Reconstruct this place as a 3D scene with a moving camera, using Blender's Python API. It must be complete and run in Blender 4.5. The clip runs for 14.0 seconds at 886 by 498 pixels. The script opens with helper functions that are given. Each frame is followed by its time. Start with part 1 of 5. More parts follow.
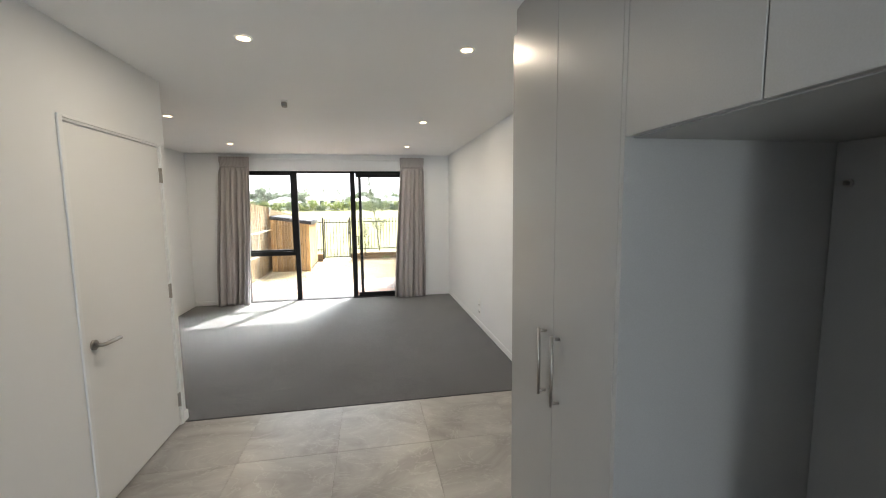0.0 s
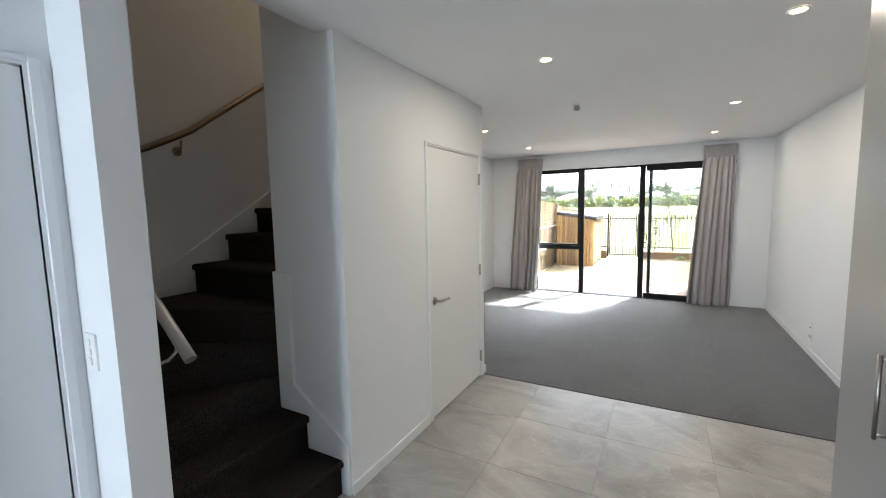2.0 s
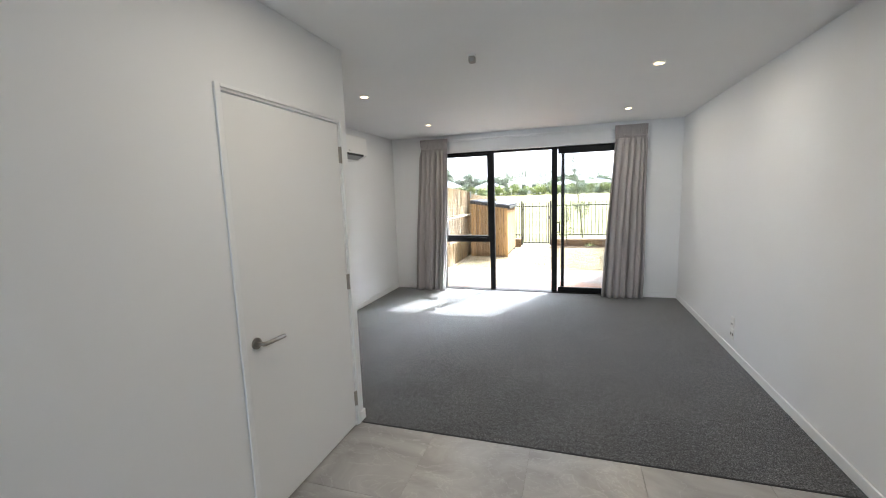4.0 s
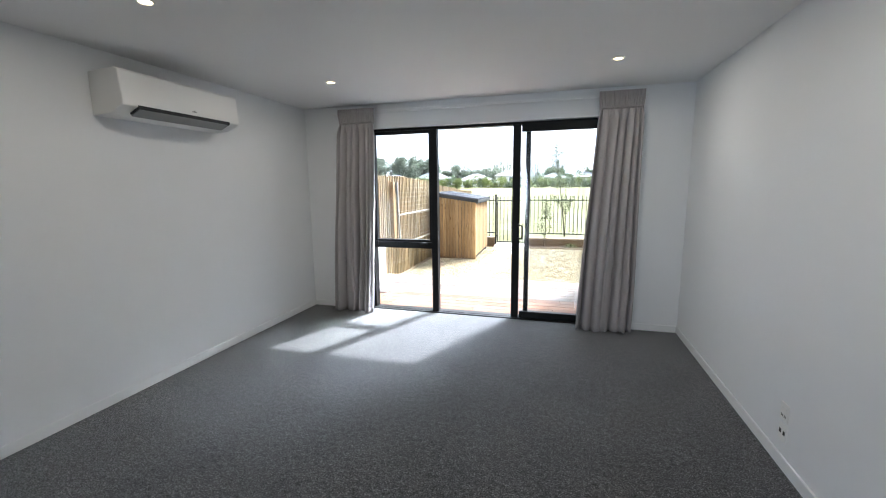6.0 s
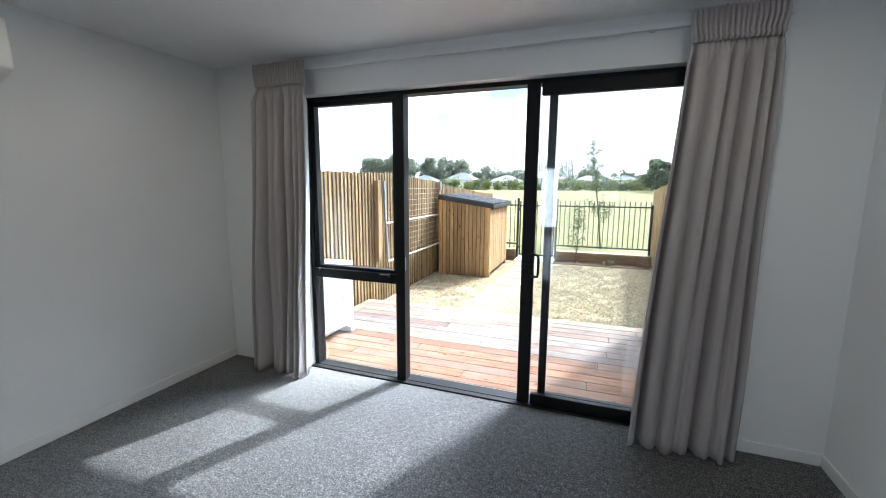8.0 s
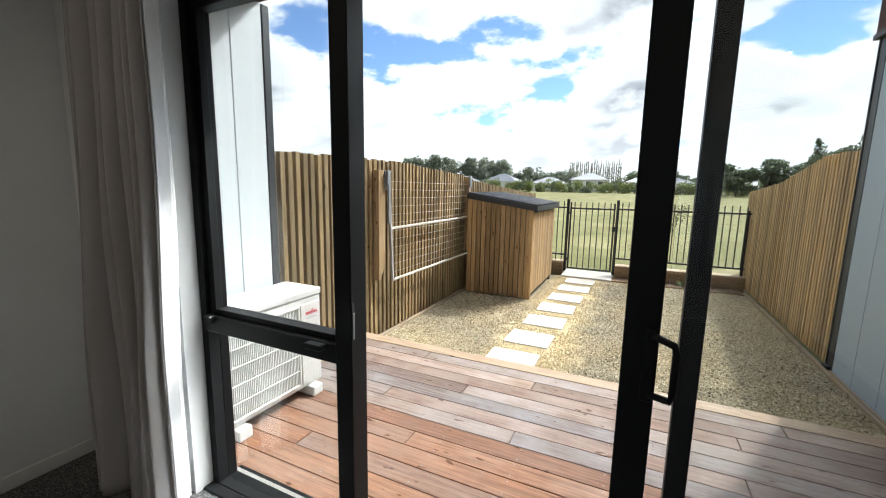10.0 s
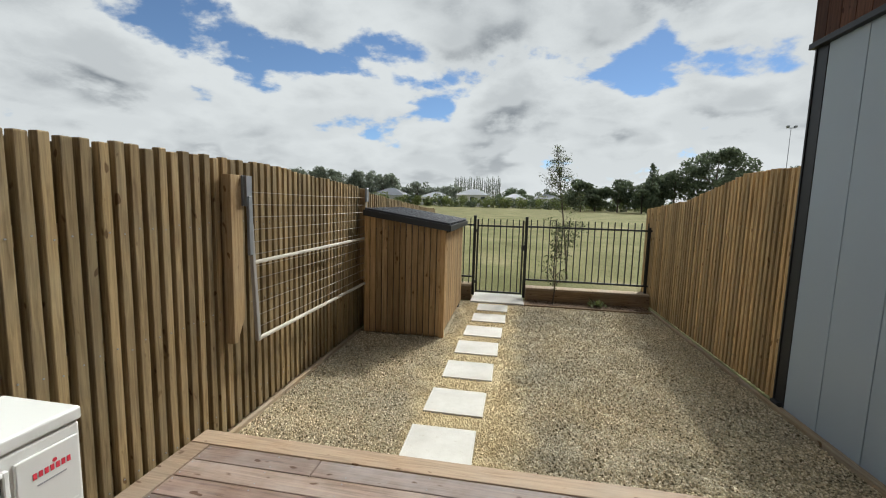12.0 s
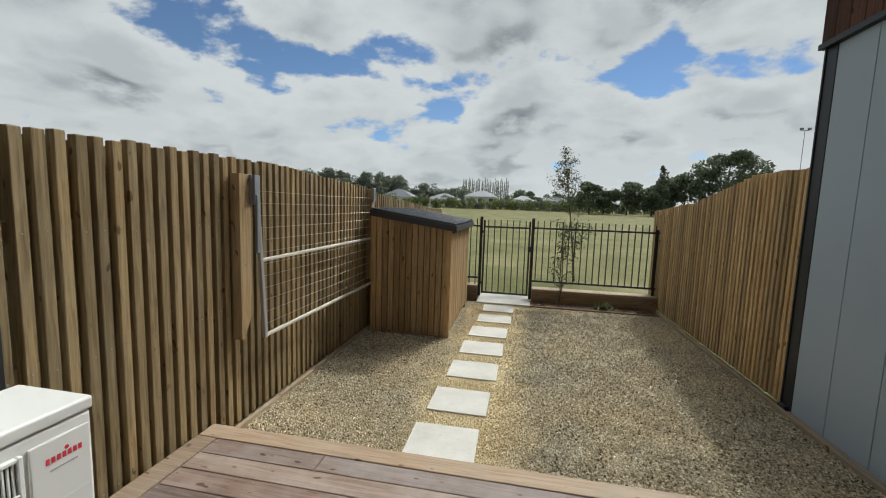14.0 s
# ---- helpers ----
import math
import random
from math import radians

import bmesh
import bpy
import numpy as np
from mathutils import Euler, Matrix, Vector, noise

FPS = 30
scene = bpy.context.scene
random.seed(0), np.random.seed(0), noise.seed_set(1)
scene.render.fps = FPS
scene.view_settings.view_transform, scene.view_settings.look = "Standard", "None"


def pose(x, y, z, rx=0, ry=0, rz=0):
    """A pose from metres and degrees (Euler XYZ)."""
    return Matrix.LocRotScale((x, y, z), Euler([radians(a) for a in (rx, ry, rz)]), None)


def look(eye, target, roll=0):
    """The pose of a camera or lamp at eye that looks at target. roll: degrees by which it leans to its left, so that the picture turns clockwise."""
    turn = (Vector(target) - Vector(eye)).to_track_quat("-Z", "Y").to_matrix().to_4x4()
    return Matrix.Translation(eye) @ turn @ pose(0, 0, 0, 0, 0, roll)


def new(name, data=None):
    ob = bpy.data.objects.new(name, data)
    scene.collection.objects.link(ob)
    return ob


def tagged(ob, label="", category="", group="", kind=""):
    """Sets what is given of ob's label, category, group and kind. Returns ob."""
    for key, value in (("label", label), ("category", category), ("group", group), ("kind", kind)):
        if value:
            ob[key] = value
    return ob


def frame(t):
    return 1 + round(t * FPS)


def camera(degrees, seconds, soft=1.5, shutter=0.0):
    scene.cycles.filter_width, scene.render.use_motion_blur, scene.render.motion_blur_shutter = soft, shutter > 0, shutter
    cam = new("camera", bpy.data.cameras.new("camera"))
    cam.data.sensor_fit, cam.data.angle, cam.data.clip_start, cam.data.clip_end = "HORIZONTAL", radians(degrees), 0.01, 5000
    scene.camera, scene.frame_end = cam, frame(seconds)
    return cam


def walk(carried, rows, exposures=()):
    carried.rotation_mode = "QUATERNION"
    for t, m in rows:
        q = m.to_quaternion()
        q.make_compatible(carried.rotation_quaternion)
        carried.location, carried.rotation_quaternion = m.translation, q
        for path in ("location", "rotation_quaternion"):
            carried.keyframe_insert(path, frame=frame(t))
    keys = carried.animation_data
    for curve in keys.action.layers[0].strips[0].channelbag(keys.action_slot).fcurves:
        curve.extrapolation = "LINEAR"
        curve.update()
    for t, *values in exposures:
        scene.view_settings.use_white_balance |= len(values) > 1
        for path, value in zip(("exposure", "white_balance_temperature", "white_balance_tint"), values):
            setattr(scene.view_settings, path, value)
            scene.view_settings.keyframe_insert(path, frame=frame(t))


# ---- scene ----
cam = camera(95.2, 14.0, soft=1.1)
PATH = [
    (0, (0.142, 0.159, 1.539), (0.494, 2.117, 1.329), -0.7),
    (0.5, (0.174, 0.154, 1.542), (-0.112, 2.123, 1.34), -0.8),
    (1, (0.156, 0.082, 1.535), (-0.557, 1.941, 1.346), -1.0),
    (1.5, (0.159, -0.016, 1.536), (-0.754, 1.753, 1.348), -1.1),
    (2, (0.189, -0.06, 1.536), (-0.766, 1.685, 1.33), -1.2),
    (2.5, (0.2, 0.017, 1.517), (-0.689, 1.795, 1.294), -1.1),
    (3, (0.192, 0.277, 1.511), (-0.601, 2.098, 1.276), -1.1),
    (3.5, (0.17, 0.609, 1.505), (-0.52, 2.469, 1.252), -1.4),
    (4, (0.118, 0.991, 1.508), (-0.487, 2.878, 1.242), -1.9),
    (4.2, (0.135, 1.147, 1.497), (-0.452, 3.04, 1.228), -2.1),
    (6.3, (0.336, 2.991, 1.486), (-0.208, 4.89, 1.173), -0.5),
    (6.5, (0.319, 3.174, 1.483), (-0.225, 5.074, 1.175), -0.4),
    (7, (0.36, 3.627, 1.47), (-0.221, 5.517, 1.17), 0.1),
    (7.5, (0.312, 4.068, 1.465), (-0.309, 5.946, 1.166), 0.4),
    (8, (0.257, 4.52, 1.481), (-0.427, 6.374, 1.176), 0.3),
    (8.5, (0.237, 4.956, 1.489), (-0.527, 6.777, 1.171), 0.7),
    (8.7, (0.201, 5.112, 1.481), (-0.593, 6.919, 1.156), 0.4),
    (10.8, (-0.43, 6.625, 1.371), (-1.3, 8.405, 1.095), 1.4),
    (11, (-0.501, 6.746, 1.37), (-1.316, 8.554, 1.106), 1.4),
    (11.5, (-0.619, 6.98, 1.388), (-1.234, 8.868, 1.15), 1.6),
    (12, (-0.708, 7.149, 1.407), (-1.058, 9.106, 1.184), 1.6),
    (12.5, (-0.716, 7.218, 1.417), (-0.775, 9.206, 1.208), 1.3),
    (13, (-0.697, 7.241, 1.41), (-0.55, 9.225, 1.212), 1.2),
    (13.5, (-0.686, 7.227, 1.411), (-0.623, 9.217, 1.216), 1.3),
    (14, (-0.68, 7.129, 1.394), (-1.068, 9.079, 1.178), 1.9),
]
walk(cam, [(t, look(eye, target, roll)) for t, eye, target, roll in PATH],
     [(0, 3.0, 6300, 8), (0.5, 3.08, 6150, 8), (1.0, 3.2, 6000, 8), (1.5, 3.17, 5900, 7), (2.5, 3.17, 5900, 7), (3.5, 3.05, 5850, 8), (4.2, 2.88, 5800, 8), (6.5, 2.4, 5500, 7), (8.7, 1.8, 5500, 6), (10.9, 0.52, 6350, 5), (12.0, 0.15, 6250, 5), (13.2, 0.08, 6200, 4), (14, -0.04, 6200, 4)])

# ---- world, sun and exposure ----
SUN_AZ = radians(24.3)      # from +y towards +x
SUN_EL = radians(44.1)
world = bpy.data.worlds.new("sky")
scene.world = world
world.use_nodes = True
wn, wl = world.node_tree.nodes, world.node_tree.links
wn.clear()
w_out = wn.new("ShaderNodeOutputWorld")
w_bg = wn.new("ShaderNodeBackground")
w_bg.inputs["Strength"].default_value = 0.097
w_sky = wn.new("ShaderNodeTexSky")
w_sky.sky_type = "NISHITA"
w_sky.sun_disc = False
w_sky.sun_elevation = SUN_EL
w_sky.sun_rotation = SUN_AZ
w_sky.altitude = 2500
w_sky.air_density, w_sky.dust_density, w_sky.ozone_density = 1.0, 0.3, 2.5
w_tc = wn.new("ShaderNodeTexCoord")
w_sep = wn.new("ShaderNodeSeparateXYZ")
wl.new(w_tc.outputs["Generated"], w_sep.inputs[0])


def w_math(op, a, b=None, clamp=False):
    n = wn.new("ShaderNodeMath")
    n.operation, n.use_clamp = op, clamp
    for i, v in enumerate((a, b)):
        if v is None:
            continue
        if isinstance(v, (int, float)):
            n.inputs[i].default_value = v
        else:
            wl.new(v, n.inputs[i])
    return n.outputs[0]


# a flat cloud layer seen from below: direction divided by its height above the horizon
w_h = w_math("ADD", w_math("MAXIMUM", w_sep.outputs[2], 0.0), 0.34)
w_comb = wn.new("ShaderNodeCombineXYZ")
wl.new(w_math("DIVIDE", w_sep.outputs[0], w_h), w_comb.inputs[0])
wl.new(w_math("DIVIDE", w_sep.outputs[1], w_h), w_comb.inputs[1])
wl.new(w_sep.outputs[2], w_comb.inputs[2])


def w_noise(scale, detail, rough, shift, distort=0.0, higher=1.0):
    m = wn.new("ShaderNodeMapping")
    m.inputs["Scale"].default_value = (higher, higher, 1.0)
    m.inputs["Location"].default_value = shift
    wl.new(w_comb.outputs[0], m.inputs[0])
    n = wn.new("ShaderNodeTexNoise")
    n.inputs["Scale"].default_value = scale
    n.inputs["Detail"].default_value = detail
    n.inputs["Roughness"].default_value = rough
    n.inputs["Distortion"].default_value = distort
    wl.new(m.outputs[0], n.inputs["Vector"])
    return n.outputs["Fac"]


def w_range(v, a, b, c=0.0, d=1.0):
    n = wn.new("ShaderNodeMapRange")
    n.interpolation_type = "SMOOTHSTEP"
    wl.new(v, n.inputs[0])
    for i, k in enumerate((a, b, c, d)):
        n.inputs[i + 1].default_value = k
    return n.outputs[0]


def cloud_depth(higher, detail=10.0):
    """Cloud thickness: broad banks broken into round heaps, looked up a little nearer the zenith."""
    banks = w_noise(1.9, detail, 0.58, CLOUD_AT, 0.12, higher)
    m = wn.new("ShaderNodeMapping")
    m.inputs["Scale"].default_value = (higher, higher, 1.0)
    m.inputs["Location"].default_value = CLOUD_AT
    wl.new(w_comb.outputs[0], m.inputs[0])
    warp = wn.new("ShaderNodeVectorMath")
    warp.operation = "MULTIPLY_ADD"
    n = wn.new("ShaderNodeTexNoise")
    n.inputs["Scale"].default_value, n.inputs["Detail"].default_value = 7.0, 4.0
    wl.new(m.outputs[0], n.inputs["Vector"])
    wl.new(n.outputs["Color"], warp.inputs[0])
    warp.inputs[1].default_value = (0.16, 0.16, 0.16)
    wl.new(m.outputs[0], warp.inputs[2])
    heaps = wn.new("ShaderNodeTexVoronoi")
    heaps.feature = "SMOOTH_F1"
    heaps.inputs["Scale"].default_value, heaps.inputs["Smoothness"].default_value = 3.6, 0.45
    wl.new(warp.outputs[0], heaps.inputs["Vector"])
    return w_math("SUBTRACT", w_math("ADD", banks, 0.13), w_math("MULTIPLY", heaps.outputs["Distance"], 0.30))


CLOUD_AT = (3.1, 0.7, 0.0)
depth_here, soft_here, soft_above = cloud_depth(1.0), cloud_depth(1.0, 5.0), cloud_depth(0.90, 3.0)
# more cover towards the horizon
cloud_low = w_range(w_sep.outputs[2], 0.0, 0.32, 0.14, 0.0)
cloud_mask = w_range(w_math("ADD", depth_here, cloud_low), 0.37, 0.44)
# lit heads above, grey bases below
cloud_base = w_range(w_math("SUBTRACT", soft_above, soft_here), -0.07, 0.10)
cloud_thick = w_range(depth_here, 0.44, 0.60)
cloud_shade = w_math("MULTIPLY", cloud_base, w_math("ADD", w_math("MULTIPLY", cloud_thick, 0.55), 0.15))
cloud_shade = w_math("ADD", cloud_shade, w_math("MULTIPLY", w_range(depth_here, 0.43, 0.66), 0.35), True)
w_cmix = wn.new("ShaderNodeMix")
w_cmix.data_type = "RGBA"
w_cmix.inputs["A"].default_value = (6.9, 6.92, 6.95, 1)
w_cmix.inputs["B"].default_value = (2.1, 2.25, 2.5, 1)
wl.new(w_math("MULTIPLY", cloud_shade, w_range(w_sep.outputs[2], 0.0, 0.22, 0.35, 1.0)), w_cmix.inputs["Factor"])
w_mix = wn.new("ShaderNodeMix")
w_mix.data_type = "RGBA"
wl.new(cloud_mask, w_mix.inputs["Factor"])
wl.new(w_sky.outputs[0], w_mix.inputs["A"])
# thin cloud glows round the veiled sun
w_dot = wn.new("ShaderNodeVectorMath")
w_dot.operation = "DOT_PRODUCT"
wl.new(w_tc.outputs["Generated"], w_dot.inputs[0])
w_dot.inputs[1].default_value = (math.sin(SUN_AZ) * math.cos(SUN_EL), math.cos(SUN_AZ) * math.cos(SUN_EL), math.sin(SUN_EL))
w_glow = w_range(w_dot.outputs["Value"], 0.94, 1.0, 1.0, 34.0)
w_scale = wn.new("ShaderNodeVectorMath")
w_scale.operation = "SCALE"
wl.new(w_cmix.outputs["Result"], w_scale.inputs[0])
wl.new(w_glow, w_scale.inputs["Scale"])
wl.new(w_scale.outputs[0], w_mix.inputs["B"])
wl.new(w_mix.outputs["Result"], w_bg.inputs["Color"])
wl.new(w_bg.outputs[0], w_out.inputs[0])

sun_data = bpy.data.lights.new("sun", "SUN")
sun_data.energy, sun_data.angle, sun_data.color = 2.7, radians(1.5), (1.0, 0.95, 0.87)
sun = new("sun", sun_data)
sun_from = Vector((math.sin(SUN_AZ) * math.cos(SUN_EL), math.cos(SUN_AZ) * math.cos(SUN_EL), math.sin(SUN_EL)))
sun.matrix_world = look(sun_from * 40, (0, 0, 0))

# the sky's light through the front window behind the walk
for lname, place, target, sx, sy, watts in (
        ("front_light", (-1.05, -3.28, 1.15), (-1.05, 5, 1.15), 0.85, 1.9, 15),):
    ld = bpy.data.lights.new(lname, "AREA")
    ld.shape, ld.size, ld.size_y, ld.energy, ld.color = "RECTANGLE", sx, sy, watts, (0.87, 0.94, 1.0)
    new(lname, ld).matrix_world = look(place, target)


# ---- materials ----
class Nodes:
    """A node material with the few nodes that the surfaces need."""

    def __init__(self, name, rough=0.5, metal=0.0, spec=0.5):
        self.m = bpy.data.materials.new(name)
        self.m.use_nodes = True
        self.n, self.l = self.m.node_tree.nodes, self.m.node_tree.links
        self.b = self.n["Principled BSDF"]
        self.b.inputs["Roughness"].default_value = rough
        self.b.inputs["Metallic"].default_value = metal
        self.b.inputs["Specular IOR Level"].default_value = spec
        self.where = None

    def coords(self, stretch=(1, 1, 1), shuffle=False):
        g = self.n.new("ShaderNodeNewGeometry")
        m = self.n.new("ShaderNodeMapping")
        m.inputs["Scale"].default_value = stretch
        self.l.new(g.outputs["Position"], m.inputs[0])
        if shuffle:
            add = self.n.new("ShaderNodeVectorMath")
            add.operation = "MULTIPLY_ADD"
            comb = self.n.new("ShaderNodeCombineXYZ")
            for i in range(3):
                self.l.new(self.rand(), comb.inputs[i])
            self.l.new(comb.outputs[0], add.inputs[0])
            add.inputs[1].default_value = (37, 51, 23)
            self.l.new(m.outputs[0], add.inputs[2])
            return add.outputs[0]
        return m.outputs[0]

    def rand(self):
        return self.n.new("ShaderNodeObjectInfo").outputs["Random"]

    def noise(self, scale, detail=4, rough=0.55, stretch=(1, 1, 1), shuffle=False, distort=0.0):
        t = self.n.new("ShaderNodeTexNoise")
        t.inputs["Scale"].default_value, t.inputs["Detail"].default_value = scale, detail
        t.inputs["Roughness"].default_value, t.inputs["Distortion"].default_value = rough, distort
        self.l.new(self.coords(stretch, shuffle), t.inputs["Vector"])
        return t.outputs["Fac"]

    def ramp(self, fac, *stops):
        r = self.n.new("ShaderNodeValToRGB")
        e = r.color_ramp.elements
        while len(e) < len(stops):
            e.new(0.5)
        for k, (p, c) in zip(e, stops):
            k.position = p
            k.color = (*c, 1) if isinstance(c, tuple) else (c, c, c, 1)
        self.l.new(fac, r.inputs[0])
        return r.outputs[0]

    def mix(self, fac, a, b, how="MIX"):
        x = self.n.new("ShaderNodeMix")
        x.data_type, x.blend_type = "RGBA", how
        for key, v in (("Factor", fac), ("A", a), ("B", b)):
            if isinstance(v, (int, float)):
                x.inputs[key].default_value = v
            elif isinstance(v, tuple):
                x.inputs[key].default_value = (*v, 1)
            else:
                self.l.new(v, x.inputs[key])
        return x.outputs["Result"]

    def color(self, c):
        if isinstance(c, tuple):
            self.b.inputs["Base Color"].default_value = (*c, 1)
        else:
            self.l.new(c, self.b.inputs["Base Color"])

    def bump(self, h, strength=0.3, distance=0.002):
        u = self.n.new("ShaderNodeBump")
        u.inputs["Strength"].default_value, u.inputs["Distance"].default_value = strength, distance
        self.l.new(h, u.inputs["Height"])
        self.l.new(u.outputs[0], self.b.inputs["Normal"])

    def rough(self, c):
        self.l.new(c, self.b.inputs["Roughness"])


def paint(name, c, rough=0.55, grain=180.0, vary=0.05, bump=0.12, spec=0.4):
    k = Nodes(name, rough, 0, spec)
    lo = tuple(v * (1 - vary) for v in c)
    k.color(k.mix(k.noise(1.3, 3), lo, c))
    k.bump(k.noise(grain, 3), bump, 0.001)
    return k.m


def metal(name, c, rough, metallic=1.0, grain=60.0):
    k = Nodes(name, rough, metallic)
    k.color(k.mix(k.noise(grain, 3), tuple(v * 0.88 for v in c), c))
    k.rough(k.ramp(k.noise(grain * 0.4, 4), (0.3, rough * 0.8), (0.7, min(1, rough * 1.25))))
    return k.m


def timber(name, dark, light, grey, grain, greying=0.4, rough=0.75, shuffle=True,
           tones=((0.58, 0.55, 0.52), (0.92, 0.91, 0.90), (1.22, 1.15, 1.04))):
    """Sawn timber. grain: the axis along which its fibres run."""
    k = Nodes(name, rough, 0, 0.15)
    s = [22.0, 22.0, 22.0]
    s["xyz".index(grain)] = 1.1
    fib = k.noise(3.0, 6, 0.62, tuple(s), shuffle, 0.6)
    c = k.mix(k.ramp(fib, (0.32, 0.0), (0.68, 1.0)), dark, light)
    blot = k.ramp(k.noise(2.6, 4, 0.6, (1, 1, 1), shuffle), (0.38, 0.0), (0.72, greying))
    c = k.mix(blot, c, grey)
    if shuffle:
        tone = k.ramp(k.rand(), *[(i / (len(tones) - 1), q) for i, q in enumerate(tones)])
        c = k.mix(1.0, c, tone, "MULTIPLY")
    s2 = [20.0, 20.0, 20.0]
    s2["xyz".index(grain)] = 9.0
    knot = k.ramp(k.noise(1.1, 1, 0.5, tuple(s2), shuffle), (0.70, (1.0, 1.0, 1.0)), (0.75, (0.42, 0.34, 0.27)))
    c = k.mix(1.0, c, knot, "MULTIPLY")
    k.color(c)
    k.bump(fib, 0.35, 0.002)
    return k.m


M_wall = paint("wall_paint", (0.80, 0.812, 0.828), 0.6)
M_ceil = paint("ceiling_paint", (0.84, 0.84, 0.84), 0.8)
M_trim = paint("trim_gloss_white", (0.80, 0.81, 0.82), 0.35, 90, 0.03, 0.05)
M_door = paint("door_white", (0.78, 0.785, 0.79), 0.42, 120, 0.03, 0.06)
M_plastic = paint("white_plastic", (0.80, 0.80, 0.79), 0.4, 200, 0.02, 0.03)
M_acwhite = paint("outdoor_unit_enamel", (0.60, 0.59, 0.555), 0.45, 160, 0.06, 0.06)
M_grille = paint("pale_grille", (0.66, 0.66, 0.62), 0.5, 160, 0.05, 0.04)
M_dark = paint("near_black", (0.015, 0.016, 0.018), 0.6, 90, 0.2, 0.1)
M_black = paint("black_powder_coat", (0.0045, 0.0048, 0.0055), 0.5, 400, 0.2, 0.15, 0.22)
M_blackout = paint("black_fence_enamel", (0.010, 0.010, 0.012), 0.45, 300, 0.2, 0.1)
M_bronze = metal("bronze_toned_steel", (0.34, 0.27, 0.21), 0.30, 1.0, 700)
M_steel = metal("brushed_stainless", (0.40, 0.375, 0.35), 0.38, 1.0, 900)
M_galv = metal("galvanised_steel", (0.25, 0.26, 0.27), 0.55, 0.5, 30)
M_alu = paint("silver_powder_coat", (0.31, 0.295, 0.275), 0.5, 160, 0.08, 0.05)
M_roof = paint("dark_corrugate", (0.028, 0.030, 0.038), 0.42, 80, 0.25, 0.1)
M_panel = paint("grey_wall_panel", (0.34, 0.40, 0.455), 0.55, 60, 0.06, 0.08)
M_panel_pale = paint("pale_wall_panel", (0.55, 0.58, 0.585), 0.5, 60, 0.05, 0.05)
M_flash = paint("dark_flashing", (0.016, 0.017, 0.019), 0.45, 100, 0.15, 0.05)
M_red = paint("red_print", (0.55, 0.03, 0.05), 0.5)
M_greytext = paint("grey_print", (0.30, 0.30, 0.30), 0.5)
M_line = paint("pale_cord", (0.46, 0.42, 0.35), 0.7, 300)
M_rubber = paint("pale_rubber_foot", (0.62, 0.62, 0.60), 0.7)

# weathered pine, also darkened for the dim left fence and the back rows
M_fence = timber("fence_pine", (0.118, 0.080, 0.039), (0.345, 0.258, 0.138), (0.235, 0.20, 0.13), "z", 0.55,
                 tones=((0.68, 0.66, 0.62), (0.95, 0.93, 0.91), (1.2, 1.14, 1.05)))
# honey pine, paled further for the stronger light on the right fence
M_fence_lit = timber("honey_pine_lit", (0.26, 0.175, 0.080), (0.58, 0.425, 0.225), (0.40, 0.33, 0.22), "z", 0.3)
M_shed = timber("shed_pine", (0.25, 0.16, 0.075), (0.48, 0.335, 0.18), (0.34, 0.265, 0.18), "z", 0.35)
M_post = timber("post_pine", (0.22, 0.14, 0.065), (0.42, 0.30, 0.16), (0.27, 0.22, 0.16), "z", 0.4, shuffle=False)
M_sleeper = timber("sleeper_pine", (0.14, 0.085, 0.045), (0.28, 0.19, 0.105), (0.20, 0.165, 0.125), "x", 0.5, shuffle=False)
M_edge = timber("edging_pine", (0.24, 0.17, 0.10), (0.40, 0.31, 0.20), (0.30, 0.26, 0.21), "y", 0.6, shuffle=False)
M_clad = timber("dark_cedar", (0.055, 0.025, 0.016), (0.14, 0.066, 0.042), (0.09, 0.06, 0.05), "z", 0.4)
DECK_TONES = ((0.62, 0.60, 0.62), (1.05, 0.88, 0.78), (0.80, 0.84, 0.92), (1.3, 1.18, 1.06), (0.9, 0.80, 0.74), (1.0, 1.0, 1.02))
M_deck = timber("hardwood_decking", (0.105, 0.080, 0.067), (0.245, 0.188, 0.155), (0.285, 0.265, 0.255), "x", 0.75, 0.78, tones=DECK_TONES)
M_deck_new = timber("sheltered_decking", (0.125, 0.066, 0.042), (0.30, 0.165, 0.100), (0.30, 0.24, 0.20), "x", 0.4, 0.75, tones=DECK_TONES)
M_deckrim = timber("hardwood_rim", (0.20, 0.140, 0.095), (0.36, 0.265, 0.185), (0.31, 0.27, 0.22), "x", 0.5, 0.65)

k = Nodes("grey_laminate", 0.30, 0.0, 0.5)
k.color(k.mix(k.noise(260, 2), (0.30, 0.295, 0.285), (0.34, 0.335, 0.325)))
k.b.inputs["Roughness"].default_value = 0.40
M_lam = k.m

k = Nodes("charcoal_carpet", 0.95, 0, 0.1)
fleck = k.noise(125, 4, 0.85)
c = k.ramp(fleck, (0.36, (0.008, 0.008, 0.009)), (0.5, (0.048, 0.048, 0.050)), (0.64, (0.24, 0.238, 0.24)))
c = k.mix(1.0, c, k.ramp(k.noise(2.2, 5, 0.6), (0.3, 0.80), (0.7, 1.18)), "MULTIPLY")
c = k.mix(1.0, c, k.ramp(k.noise(34, 5, 0.8), (0.36, 0.40), (0.64, 1.75)), "MULTIPLY")
k.color(c)
k.bump(k.noise(160, 3, 0.7), 0.6, 0.003)
k.b.inputs["Sheen Weight"].default_value = 0.65
k.b.inputs["Sheen Roughness"].default_value = 0.42
